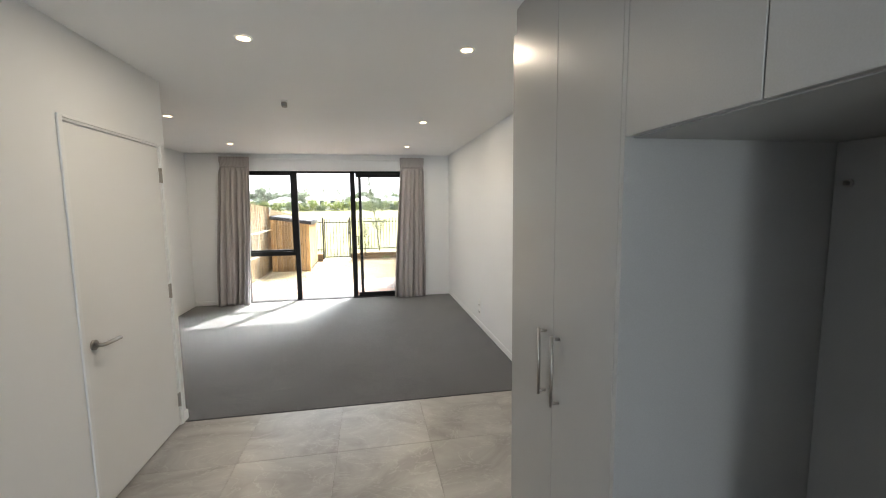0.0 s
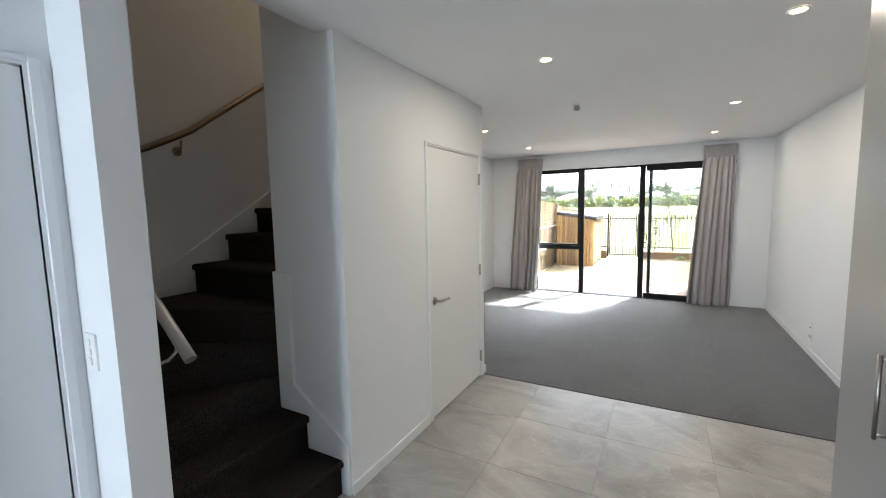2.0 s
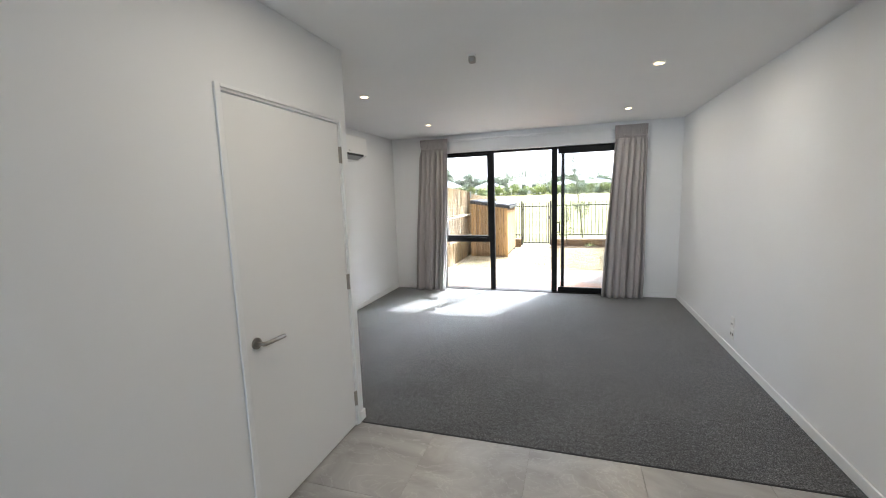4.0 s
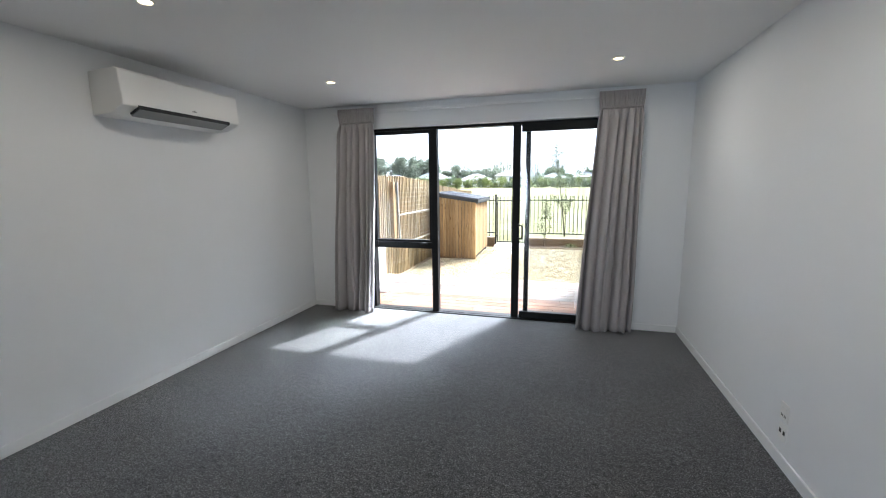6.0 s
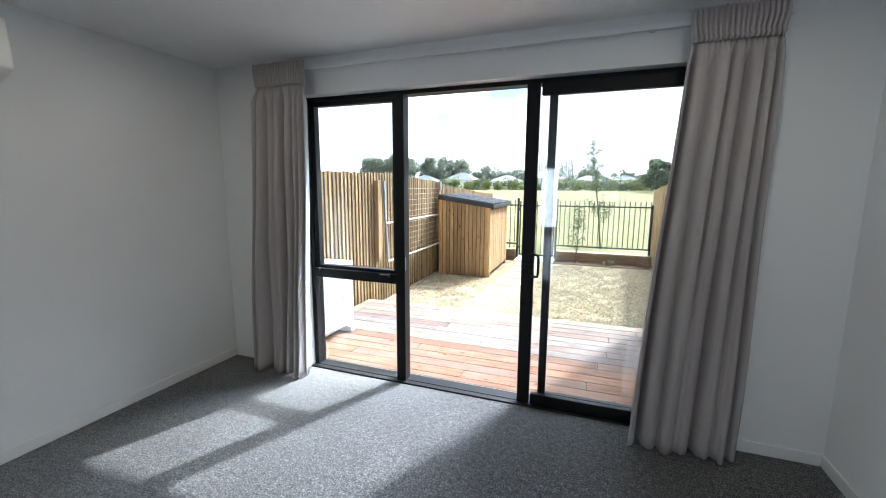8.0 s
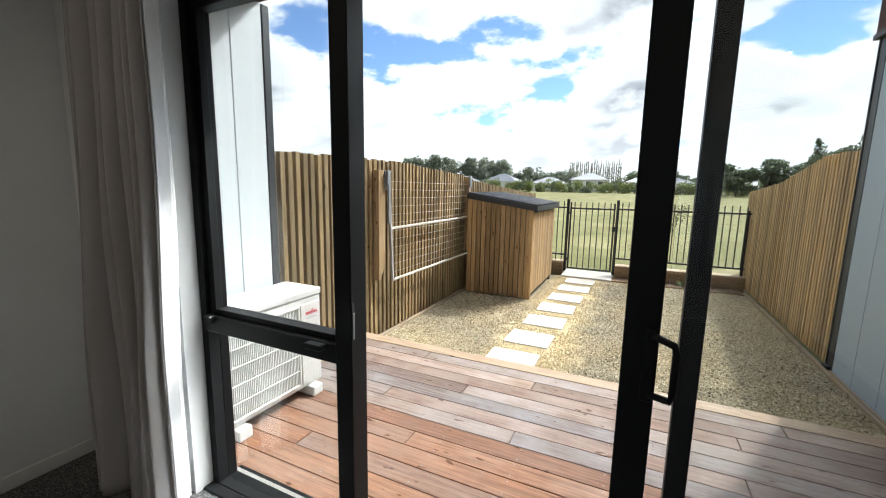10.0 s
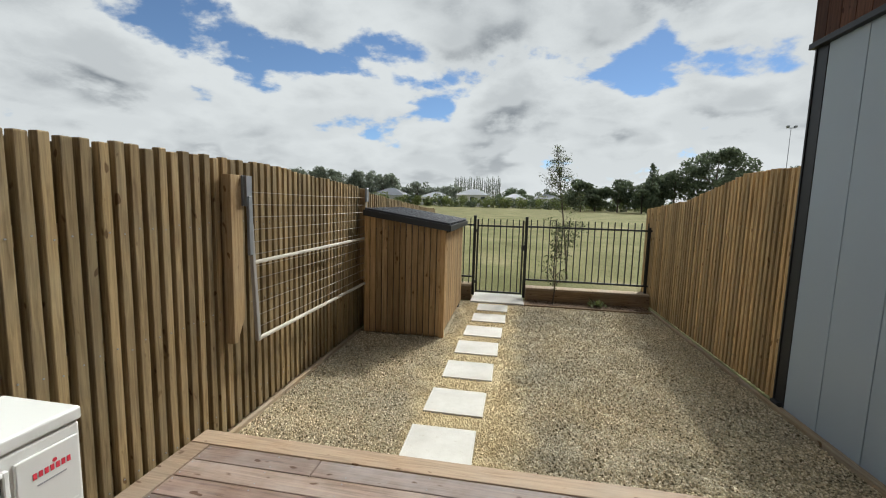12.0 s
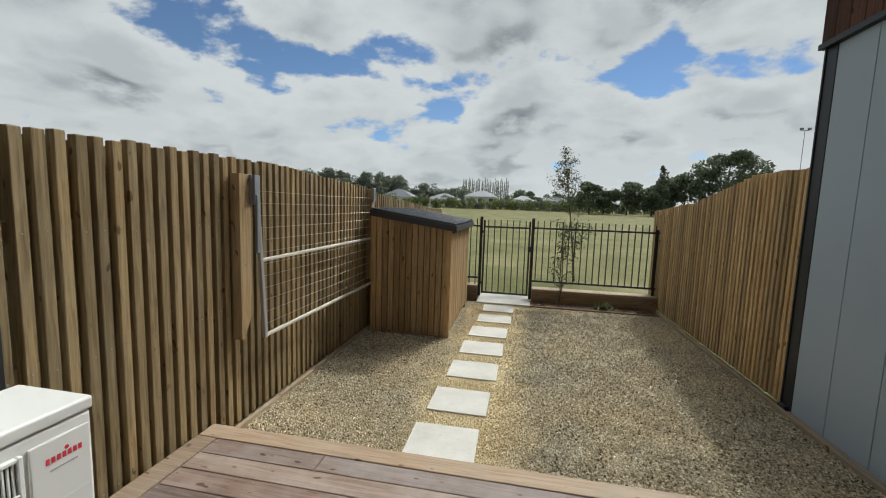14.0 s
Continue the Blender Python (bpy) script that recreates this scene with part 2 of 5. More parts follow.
k.l.new(k.ramp(fleck, (0.34, 0.45), (0.60, 1.0)), k.b.inputs["Sheen Tint"])
M_carpet = k.m

k = Nodes("stair_carpet", 0.97, 0, 0.05)
k.color(k.ramp(k.noise(170, 2, 0.7), (0.36, (0.012, 0.010, 0.009)), (0.66, (0.050, 0.044, 0.040))))
k.bump(k.noise(130, 3, 0.7), 1.0, 0.006)
M_stair = k.m

k = Nodes("stone_look_tile", 0.22, 0, 0.9)
base = k.ramp(k.noise(1.6, 7, 0.62, (1, 1.6, 1), True, 1.4), (0.30, (0.225, 0.214, 0.199)), (0.52, (0.325, 0.312, 0.295)), (0.75, (0.42, 0.408, 0.39)))
vein = k.ramp(k.noise(2.3, 5, 0.55, (1, 1.8, 1), True, 2.2), (0.485, 0.0), (0.50, 0.35), (0.515, 0.0))
k.color(k.mix(vein, base, (0.52, 0.505, 0.48)))
k.rough(k.ramp(k.noise(5.0, 5, 0.6, (1, 1, 1), True), (0.3, 0.29), (0.7, 0.35)))
k.bump(k.noise(9, 4, 0.5, (1, 1, 1), True), 0.02, 0.002)
M_tile = k.m
M_grout = paint("tile_grout", (0.27, 0.255, 0.235), 0.9)

k = Nodes("curtain_cloth", 0.9, 0, 0.15)
k.color(k.mix(k.noise(420, 2, 0.6, (1, 1, 0.25)), (0.34, 0.322, 0.322), (0.44, 0.42, 0.418)))
k.bump(k.noise(500, 2, 0.6, (1, 1, 0.3)), 0.25, 0.001)
k.b.inputs["Sheen Weight"].default_value = 0.1
M_cloth = k.m
k = Nodes("curtain_lining", 0.85, 0, 0.1)
k.color(k.mix(k.noise(350, 2), (0.62, 0.63, 0.64), (0.70, 0.71, 0.72)))
M_lining = k.m

def path_fines(q, c):
    """Yellowish fines trodden in along the line of the pavers."""
    sep = q.n.new("ShaderNodeSeparateXYZ")
    q.l.new(q.coords((1, 1, 1)), sep.inputs[0])
    d = q.n.new("ShaderNodeMath")
    d.operation = "ADD"
    q.l.new(sep.outputs[0], d.inputs[0])
    d.inputs[1].default_value = 1.05
    ab = q.n.new("ShaderNodeMath")
    ab.operation = "ABSOLUTE"
    q.l.new(d.outputs[0], ab.inputs[0])
    wob = q.n.new("ShaderNodeMath")
    wob.operation = "MULTIPLY_ADD"
    q.l.new(q.noise(3.0, 4), wob.inputs[0])
    wob.inputs[1].default_value = 0.55
    q.l.new(ab.outputs[0], wob.inputs[2])
    return q.mix(q.ramp(wob.outputs[0], (0.52, 0.85), (0.78, 0.0)), c, (0.62, 0.505, 0.30))


k = Nodes("gravel_bed", 0.95, 0, 0.1)
# dark end of the ramp puts the shade between stones into the bed
g = k.ramp(k.noise(75, 5, 0.75), (0.34, (0.085, 0.07, 0.045)), (0.50, (0.31, 0.27, 0.19)), (0.68, (0.62, 0.555, 0.42)))
k.color(path_fines(k, k.mix(1.0, g, k.ramp(k.noise(0.9, 5, 0.6), (0.3, (0.82, 0.84, 0.86)), (0.7, (1.12, 1.06, 0.96))), "MULTIPLY")))
k.bump(k.noise(70, 4, 0.7), 1.0, 0.02)
M_gravel = k.m
k = Nodes("gravel_stones", 0.9, 0, 0.2)
rnd = k.n.new("ShaderNodeNewGeometry").outputs["Random Per Island"]
g = k.ramp(rnd, (0.0, (0.10, 0.08, 0.048)), (0.3, (0.43, 0.365, 0.245)), (0.7, (0.61, 0.53, 0.375)), (1.0, (0.75, 0.675, 0.53)))
k.color(path_fines(k, k.mix(1.0, g, k.ramp(k.noise(0.9, 5, 0.6), (0.3, (0.82, 0.84, 0.86)), (0.7, (1.12, 1.06, 0.96))), "MULTIPLY")))
M_stone = k.m

k = Nodes("concrete_paver", 0.85, 0, 0.2)
c = k.ramp(k.noise(3.5, 6, 0.65, (1, 1, 1), True), (0.3, (0.43, 0.405, 0.36)), (0.7, (0.55, 0.53, 0.485)))
k.color(k.mix(k.ramp(k.noise(40, 3), (0.62, 0.0), (0.75, 0.35)), c, (0.33, 0.29, 0.22)))
k.bump(k.noise(120, 4), 0.35, 0.003)
M_paver = k.m

k = Nodes("mown_grass", 0.95, 0, 0.1)
c = k.ramp(k.noise(0.35, 6, 0.65), (0.30, (0.108, 0.108, 0.040)), (0.55, (0.168, 0.158, 0.070)), (0.75, (0.25, 0.216, 0.115)))
k.color(k.mix(1.0, c, k.ramp(k.noise(18, 4, 0.7), (0.3, 0.70), (0.7, 1.25)), "MULTIPLY"))
k.bump(k.noise(30, 4, 0.7), 0.8, 0.03)
M_grass = k.m


def foliage(name, a, b):
    q = Nodes(name, 0.7, 0, 0.25)
    r = q.n.new("ShaderNodeNewGeometry").outputs["Random Per Island"]
    tint = q.ramp(r, (0.0, a), (1.0, b))
    q.color(tint)
    thin = q.n.new("ShaderNodeBsdfTranslucent")
    q.l.new(tint, thin.inputs["Color"])
    both = q.n.new("ShaderNodeMixShader")
    both.inputs[0].default_value = 0.4
    q.l.new(q.b.outputs[0], both.inputs[1])
    q.l.new(thin.outputs[0], both.inputs[2])
    q.l.new(both.outputs[0], q.n["Material Output"].inputs[0])
    return q.m


# both far foliages carry distance haze in their colour, paler than real leaves
M_leaf = foliage("hazed_dark_foliage", (0.070, 0.090, 0.054), (0.155, 0.185, 0.108))
M_leaf_haze = foliage("hazed_foliage", (0.150, 0.172, 0.130), (0.250, 0.275, 0.205))
M_leaf_light = foliage("hedge_foliage", (0.100, 0.135, 0.040), (0.230, 0.250, 0.095))
M_leaf_sap = foliage("sapling_foliage", (0.045, 0.060, 0.025), (0.120, 0.130, 0.060))
M_mulch = foliage("leaf_mulch", (0.07, 0.042, 0.025), (0.32, 0.22, 0.14))
M_weed = foliage("weed_green", (0.10, 0.12, 0.04), (0.22, 0.23, 0.10))
M_bark = paint("grey_bark", (0.11, 0.085, 0.065), 0.9, 60, 0.4, 0.6)
M_housewall = paint("pale_render", (0.55, 0.54, 0.51), 0.8, 10, 0.1)
M_tiles = paint("grey_roofing", (0.12, 0.13, 0.15), 0.7, 10, 0.15)
M_tiles_pale = paint("pale_roofing", (0.24, 0.25, 0.265), 0.6, 10, 0.12)
M_pane = paint("far_window", (0.05, 0.06, 0.07), 0.2, 10, 0.1)

k = Nodes("window_glass", 0.0, 0, 0.5)
k.b.inputs["Transmission Weight"].default_value = 1.0
k.b.inputs["IOR"].default_value = 1.45
k.b.inputs["Base Color"].default_value = (0.97, 0.985, 0.98, 1)
M_glass = k.m

k = Nodes("lamp_glow", 0.5)
k.b.inputs["Base Color"].default_value = (1, 0.9, 0.75, 1)
k.b.inputs["Emission Color"].default_value = (1.0, 0.70, 0.36, 1)
k.b.inputs["Emission Strength"].default_value = 3.0
M_lamp = k.m


# ---- building blocks ----
BASE = {}


def home(ob):
    """Where a parent's origin lies in the world."""
    return BASE.get(ob.name, Vector((0, 0, 0)))


def adopt(ob, parent):
    ob.parent = parent
    ob.matrix_parent_inverse = Matrix.Translation(-home(parent))
    return ob


def thing(name, at, label, category, group="", kind=""):
    """An Empty at a thing's base, to hold its parts."""
    ob = new(name)
    ob.empty_display_size = 0.1
    ob.location = at
    BASE[ob.name] = Vector(at)
    return tagged(ob, label, category, group, kind)


def as_mesh(name, bm, material):
    me = bpy.data.meshes.new(name)
    bmesh.ops.recalc_face_normals(bm, faces=bm.faces)
    bm.to_mesh(me)
    bm.free()
    me.materials.append(material)
    return me


def part(name, bm, material, parent, label=""):
    ob = adopt(new(name, as_mesh(name, bm, material)), parent)
    if label:
        ob["label"] = label
    return ob


def solid(name, bm, material, label, category, kind="", group=""):
    return tagged(new(name, as_mesh(name, bm, material)), label, category, group, kind)


def piece(name, me, parent, at, turn=0.0, scale=(1, 1, 1)):
    ob = adopt(new(name, me), parent)
    ob.location, ob.rotation_euler, ob.scale = at, (0, 0, turn), scale
    return ob


def box(bm, x0, x1, y0, y1, z0, z1, bevel=0.0, segments=1):
    vs = bmesh.ops.create_cube(bm, size=1)["verts"]
    for v in vs:
        v.co = Vector((x0 + (v.co.x + 0.5) * (x1 - x0), y0 + (v.co.y + 0.5) * (y1 - y0), z0 + (v.co.z + 0.5) * (z1 - z0)))
    if bevel:
        edges = {e for v in vs for e in v.link_edges}
        bmesh.ops.bevel(bm, geom=list(edges), offset=bevel, segments=segments, profile=0.5, affect="EDGES")
    return bm


def boxes(*spans, bevel=0.0, segments=1):
    bm = bmesh.new()
    for s in spans:
        box(bm, *s, bevel=bevel, segments=segments)
    return bm


def prism(pts, z0, z1, axis="z", bevel=0.0, segments=2, bm=None):
    """A polygon pushed along an axis. Points are (x, y) for z, (x, z) for y and (y, z) for x."""
    bm = bm or bmesh.new()
    put = {"z": lambda a, b, c: (a, b, c), "y": lambda a, b, c: (a, c, b), "x": lambda a, b, c: (c, a, b)}[axis]
    lo = [bm.verts.new(put(a, b, z0)) for a, b in pts]
    hi = [bm.verts.new(put(a, b, z1)) for a, b in pts]
    n = len(pts)
    faces = [bm.faces.new(lo[::-1]), bm.faces.new(hi)]
    faces += [bm.faces.new((lo[i], lo[(i + 1) % n], hi[(i + 1) % n], hi[i])) for i in range(n)]
    if bevel:
        bmesh.ops.bevel(bm, geom=list({e for f in faces for e in f.edges}), offset=bevel, segments=segments, profile=0.5, affect="EDGES")
    return bm


def tube(bm, pts, radius, sides=10, taper=1.0):
    """A round bar along a line of points."""
    pts = [Vector(p) for p in pts]
    rings = []
    for i, p in enumerate(pts):
        d = (pts[min(i + 1, len(pts) - 1)] - pts[max(i - 1, 0)]).normalized()
        u = d.cross(Vector((0.3, 0.2, 0.93))).normalized()
        v = d.cross(u)
        r = radius * (1 + (taper - 1) * i / max(1, len(pts) - 1))
        rings.append([bm.verts.new(p + r * (math.cos(a) * u + math.sin(a) * v)) for a in (2 * math.pi * j / sides for j in range(sides))])
    for a, b in zip(rings, rings[1:]):
        for j in range(sides):
            f = bm.faces.new((a[j], a[(j + 1) % sides], b[(j + 1) % sides], b[j]))
            f.smooth = True
    bm.faces.new(rings[0][::-1])
    bm.faces.new(rings[-1])
    return bm


def disc(bm, centre, axis, radius, depth, sides=24):
    """A short cylinder along an axis."""
    c, d = Vector(centre), Vector(axis).normalized() * depth / 2
    return tube(bm, [c - d, c + d], radius, sides)


# ---- the house: floor, walls, ceiling ----
XR, XL, YB, CEIL = 1.497, -2.635, 7.09, 2.40   # room: right wall, left wall, glazed wall, ceiling
XD, XC = -1.237, 0.80                          # wall with the cupboard door, face of the tall cabinets
WX0, WX1, WH = -1.87, 0.83, 2.15               # glazed opening
YF = -3.2                                      # front wall, behind the walk

S = "structure"
solid("floor_slab", boxes((-2.9, 1.75, -3.4, 7.30, -0.30, -0.0025)), M_grout, "grey grout and slab under the floor tiles", "floor", S)
solid("carpet_floor", boxes((XL, XR, 3.262, 7.12, -0.012, 0.0)), M_carpet, "charcoal loop pile carpet over the living room floor", "carpet", S)
solid("carpet_trim", boxes((-1.22, XR, 3.250, 3.262, -0.012, 0.003), bevel=0.001), M_dark, "thin dark edge strip between carpet and tiles", "floor trim", S)

solid("wall_1", boxes((XR, XR + 0.2, YF, 7.30, -0.3, CEIL)), M_wall, "white painted plaster wall along the living room", "wall", S)
solid("wall_2", boxes((XL - 0.1, XL, 3.302, 7.30, -0.3, CEIL)), M_wall, "white painted plaster wall under the heat pump", "wall", S)
solid("wall_3", boxes((XL, WX0, YB, 7.30, -0.3, CEIL), (WX1, XR, YB, 7.30, -0.3, CEIL), (WX0, WX1, YB, 7.30, WH, CEIL)), M_wall,
      "white painted wall round the glazed doors", "wall", S)
# wall with the cupboard door, and its returns round the stairs
DY0, DY1, DH = 2.347, 3.213, 1.957
solid("wall_4", boxes((XD - 0.09, XD, 1.487, DY0 - 0.02, 0, CEIL), (XD - 0.09, XD, DY1 + 0.02, 3.302, 0, CEIL), (XD - 0.09, XD, DY0 - 0.02, DY1 + 0.02, DH + 0.02, CEIL)),
      M_wall, "white painted wall with a cupboard door", "wall", S)
solid("wall_5", boxes((XL - 0.1, XD - 0.09, 3.212, 3.302, 0, CEIL)), M_wall, "white painted return wall beside the cupboard", "wall", S)
solid("wall_6", boxes((-1.75, XD - 0.09, 1.487, 1.577, 0, 4.9), (-1.75, -1.66, 1.577, 3.212, 0, 2.53), (-1.75, -1.66, 1.577, 4.6, 2.53, 4.9)), M_wall, "white painted wall round the inside of the stairs", "wall", S)
solid("wall_7", boxes((-2.85, -2.75, 0.49, 4.6, 0, 4.9), (-2.75, -1.75, 4.5, 4.6, 2.53, 4.9)), M_wall, "white painted wall on the far side of the stairs", "wall", S)
solid("wall_8", boxes((-2.75, -1.215, 0.49, 0.603, 0, CEIL), (-2.75, -1.24, 0.49, 0.603, CEIL, 4.9), (-1.34, -1.24, 0.603, 1.487, CEIL + 0.12, 4.9)), M_wall, "white painted wall end beside the stairs", "wall", S)
EY0, EY1 = -0.38, 0.425
solid("wall_9", boxes((-1.58, -1.435, YF, EY0, 0, CEIL), (-1.58, -1.435, EY1, 0.49, 0, CEIL), (-1.58, -1.435, EY0, EY1, 1.985, CEIL)), M_wall, "white painted hallway wall with a door", "wall", S)
FX0, FX1, FZ0, FZ1 = -1.35, -0.75, 0.20, 2.1
solid("wall_10", boxes((-1.58, FX0, YF - 0.15, YF, 0, CEIL), (FX1, XR, YF - 0.15, YF, 0, CEIL), (FX0, FX1, YF - 0.15, YF, 0, FZ0), (FX0, FX1, YF - 0.15, YF, FZ1, CEIL)),
      M_wall, "white painted front wall with a window", "wall", S)
solid("ceiling", boxes((-1.34, XR, YF, 7.2, CEIL, CEIL + 0.12), (-1.58, -1.34, YF, 0.49, CEIL, CEIL + 0.12), (XL - 0.1, -1.34, 3.302, 7.2, CEIL, CEIL + 0.12)),
      M_ceil, "flat white plasterboard ceiling", "ceiling", S)
solid("stair_ceiling", boxes((-2.85, -1.24, 0.49, 4.6, 4.9, 5.0)), M_ceil, "flat white ceiling over the stairs", "ceiling", S)

# skirting boards
SK, SKT = 0.07, 0.012
for n, spans in enumerate((
        [(XR - SKT, XR, 1.96, YB, 0, SK)],
        [(XL, XL + SKT, 3.302, YB, 0, SK)],
        [(XL + SKT, WX0 - 0.03, YB - SKT, YB, 0, SK)],
        [(WX1 + 0.03, XR - SKT, YB - SKT, YB, 0, SK)],
        [(XD, XD + SKT, 1.475, DY0 - 0.05, 0, SK)],
        [(XD - 0.02, XD + SKT, DY1 + 0.045, 3.314, 0, SK)],
        [(-1.435, -1.215, 0.49 - SKT, 0.49, 0, SK)],
        [(-1.215, -1.215 + SKT, 0.478, 0.603, 0, SK)])):
    solid("baseboard", boxes(*spans, bevel=0.003), M_trim, "low white painted skirting board along the wall", "skirting board", S, "skirting boards")

# floor tiles, 600 mm
TP = 0.595
tile_me = as_mesh("tile", boxes((-TP / 2 + 0.001, TP / 2 - 0.001, -TP / 2 + 0.001, TP / 2 - 0.001, -0.010, 0.0), bevel=0.0006), M_tile)
tiles = thing("tile_floor", (0, 0, -0.012), "large grey stone-look floor tiles with thin joints", "floor", "", S)
for i in range(-3, 3):
    for j in range(11):
        x0, x1 = -0.105 + i * TP, -0.105 + (i + 1) * TP
        y1 = 3.25 - j * TP
        lo, hi = max(x0, -1.48 if y1 < 0.7 else -1.335), min(x1, XR)
        if hi - lo < 0.03:
            continue
        piece("tile", tile_me, tiles, ((lo + hi) / 2, y1 - TP / 2, 0), 0, ((hi - lo) / TP, 1, 1))


def lever_handle(parent, x, y, z, along):
    """A brushed lever on a round rose, on a face that looks towards +x."""
    rose = disc(bmesh.new(), (x + 0.005, y, z), (1, 0, 0), 0.026, 0.010)
    lever = tube(bmesh.new(), [(x + 0.008, y, z), (x + 0.045, y, z), (x + 0.052, y + along * 0.012, z), (x + 0.052, y + along * 0.13, z - 0.004)], 0.010, 10)
    r = part("handle_rose", rose, M_steel, parent, "round brushed steel rose")
    part("lever", lever, M_steel, r, "brushed steel lever")


def hinged_door(name, xf, y0, y1, h, label, hinge_y, lever_y, along):
    """A flush door with jamb and architrave in a wall that looks towards +x."""
    d = thing(name, (xf, (y0 + y1) / 2, 0), label, "door", "", S)
    part("leaf", boxes((xf - 0.038, xf - 0.003, y0 + 0.004, y1 - 0.003, 0.008, h - 0.007), bevel=0.002), M_door, d)
    part("door_jamb", boxes((xf - 0.09, xf + 0.002, y0 - 0.018, y0, 0, h + 0.018), (xf - 0.09, xf + 0.002, y1, y1 + 0.018, 0, h + 0.018), (xf - 0.09, xf + 0.002, y0, y1, h, h + 0.018)), M_trim, d)
    w, wt = 0.028, 0.014
    part("architrave", boxes((xf + 0.001, xf + 0.012, y0 - 0.010 - w, y0 - 0.010, 0, h + 0.010 + wt), (xf + 0.001, xf + 0.012, y1 + 0.010, y1 + 0.010 + w, 0, h + 0.010 + wt),
                             (xf + 0.001, xf + 0.012, y0 - 0.010, y1 + 0.010, h + 0.010, h + 0.010 + wt), bevel=0.002), M_trim, d)
    if hinge_y is not None:
        for z in (0.19, 0.979, 1.768):
            hb = boxes((xf - 0.004, xf + 0.003, hinge_y - 0.014, hinge_y + 0.014, z - 0.048, z + 0.048))
            tube(hb, [(xf + 0.006, hinge_y, z - 0.05), (xf + 0.006, hinge_y, z + 0.05)], 0.006, 8)
            part("hinge", hb, M_steel, d, "brushed steel hinge")
    lever_handle(d, xf - 0.003, lever_y, 0.868 if name == "door_1" else 1.0, along)
    return d


hinged_door("door_1", XD, DY0, DY1, DH, "closed flush white cupboard door with steel lever handle", DY1 + 0.004, DY0 + 0.060, 1)
hinged_door("door_2", -1.435, EY0, EY1, 1.965, "closed flush white hallway door in white frame", None, EY0 + 0.06, 1)

# front window, out of sight of the walk, that lets the daylight into the hall
fw = thing("window_2", (-1.05, YF - 0.08, FZ0), "white framed front window with clear glass", "window", "", S)
part("window_frame", boxes((FX0, FX0 + 0.05, YF - 0.11, YF - 0.05, FZ0, FZ1), (FX1 - 0.05, FX1, YF - 0.11, YF - 0.05, FZ0, FZ1),
                           (FX0 + 0.05, FX1 - 0.05, YF - 0.11, YF - 0.05, FZ0, FZ0 + 0.05), (FX0 + 0.05, FX1 - 0.05, YF - 0.11, YF - 0.05, FZ1 - 0.05, FZ1)), M_trim, fw)

# ---- stairs ----
RISE, YN, YO, XO = 0.195, 1.487, 0.603, -2.75
XN = -1.75
NW = (XN, YN)
plans = [[(-1.30, YO), (-1.30, YN), (-1.56, YN), (-1.56, YO)], [(-1.54, YO), (-1.54, YN), (-1.77, YN), (-1.77, YO)],
         [NW, (XN, YO), (-2.30, YO)], [NW, (-2.30, YO), (XO, YO), (XO, 0.96)], [NW, (XO, 0.96), (XO, YN + 0.12), (XN, YN + 0.12)]]
YS, GO = YN + 0.108, 0.265
plans += [[(XO, YS + GO * i), (XO, YS + GO * (i + 1) + 0.02), (XN, YS + GO * (i + 1) + 0.02), (XN, YS + GO * i)] for i in range(7)]
stairs = thing("staircase", (-1.6, 1.05, 0), "dark carpeted winding staircase between white walls", "staircase", "", S)
for i, p in enumerate(plans):
    top = RISE * (i + 1)
    low = 0.0 if i < 6 else top - 0.45
    cx, cy = sum(a for a, _ in p) / len(p), sum(b for _, b in p) / len(p)
    st = prism(p, low, top - 0.03)
    tread = [(a + (0.02 if i < 2 and a > cx else 0), b) for a, b in p]
    if i >= 5:
        tread = [(a, b - (0.02 if b < cy else 0)) for a, b in p]
    prism(tread, top - 0.045, top, bevel=0.016, segments=3, bm=st)
    part("step", st, M_stair, stairs)
solid("stair_skirting", prism([(-1.245, 0), (-1.245, 0.285), (-1.637, 0.545), (-1.63, 1.193), (-1.75, 1.193), (-1.75, 0)], 1.463, 1.487, "y", 0.002),
      M_trim, "white painted stepped skirting board beside the stairs", "skirting board", S)
solid("stair_skirting", prism([(YO, 0.5), (YO, 0.98), (1.05, 1.02), (1.335, 1.12), (1.60, 1.28), (2.318, 1.73), (3.6, 2.62), (3.6, 2.0), (1.5, 0.6)], -2.75, -2.735, "x", 0.002),
      M_trim, "white painted raking skirting board beside the stairs", "skirting board", S)

rail = thing("handrail", (-2.69, 1.55, 1.98), "round brushed bronze-toned steel handrail on the far stair wall", "handrail")
part("rail", tube(bmesh.new(), [(-2.69, 0.75, 1.72), (-2.69, 1.328, 1.944), (-2.69, 1.53, 2.045), (-2.69, 1.62, 2.095), (-2.69, 2.301, 2.591), (-2.69, 3.4, 3.39)], 0.021, 14), M_bronze, rail)
for y, z in ((1.55, 2.03), (3.0, 3.07)):
    br = tube(bmesh.new(), [(-2.69, y, z - 0.01), (-2.69, y, z - 0.055), (-2.71, y, z - 0.075), (-2.748, y, z - 0.08)], 0.006, 8)
    disc(br, (-2.745, y, z - 0.08), (1, 0, 0), 0.03, 0.008)
    part("bracket", br, M_bronze, rail, "steel wall bracket with round plate")
rail = thing("handrail", (-1.9, 0.67, 1.5), "short brushed stainless steel handrail on the near stair wall", "handrail")
part("rail", tube(bmesh.new(), [(-1.278, 0.73, 1.013), (-1.55, 0.73, 1.262), (-2.6, 0.73, 2.221)], 0.021, 16), M_steel, rail)
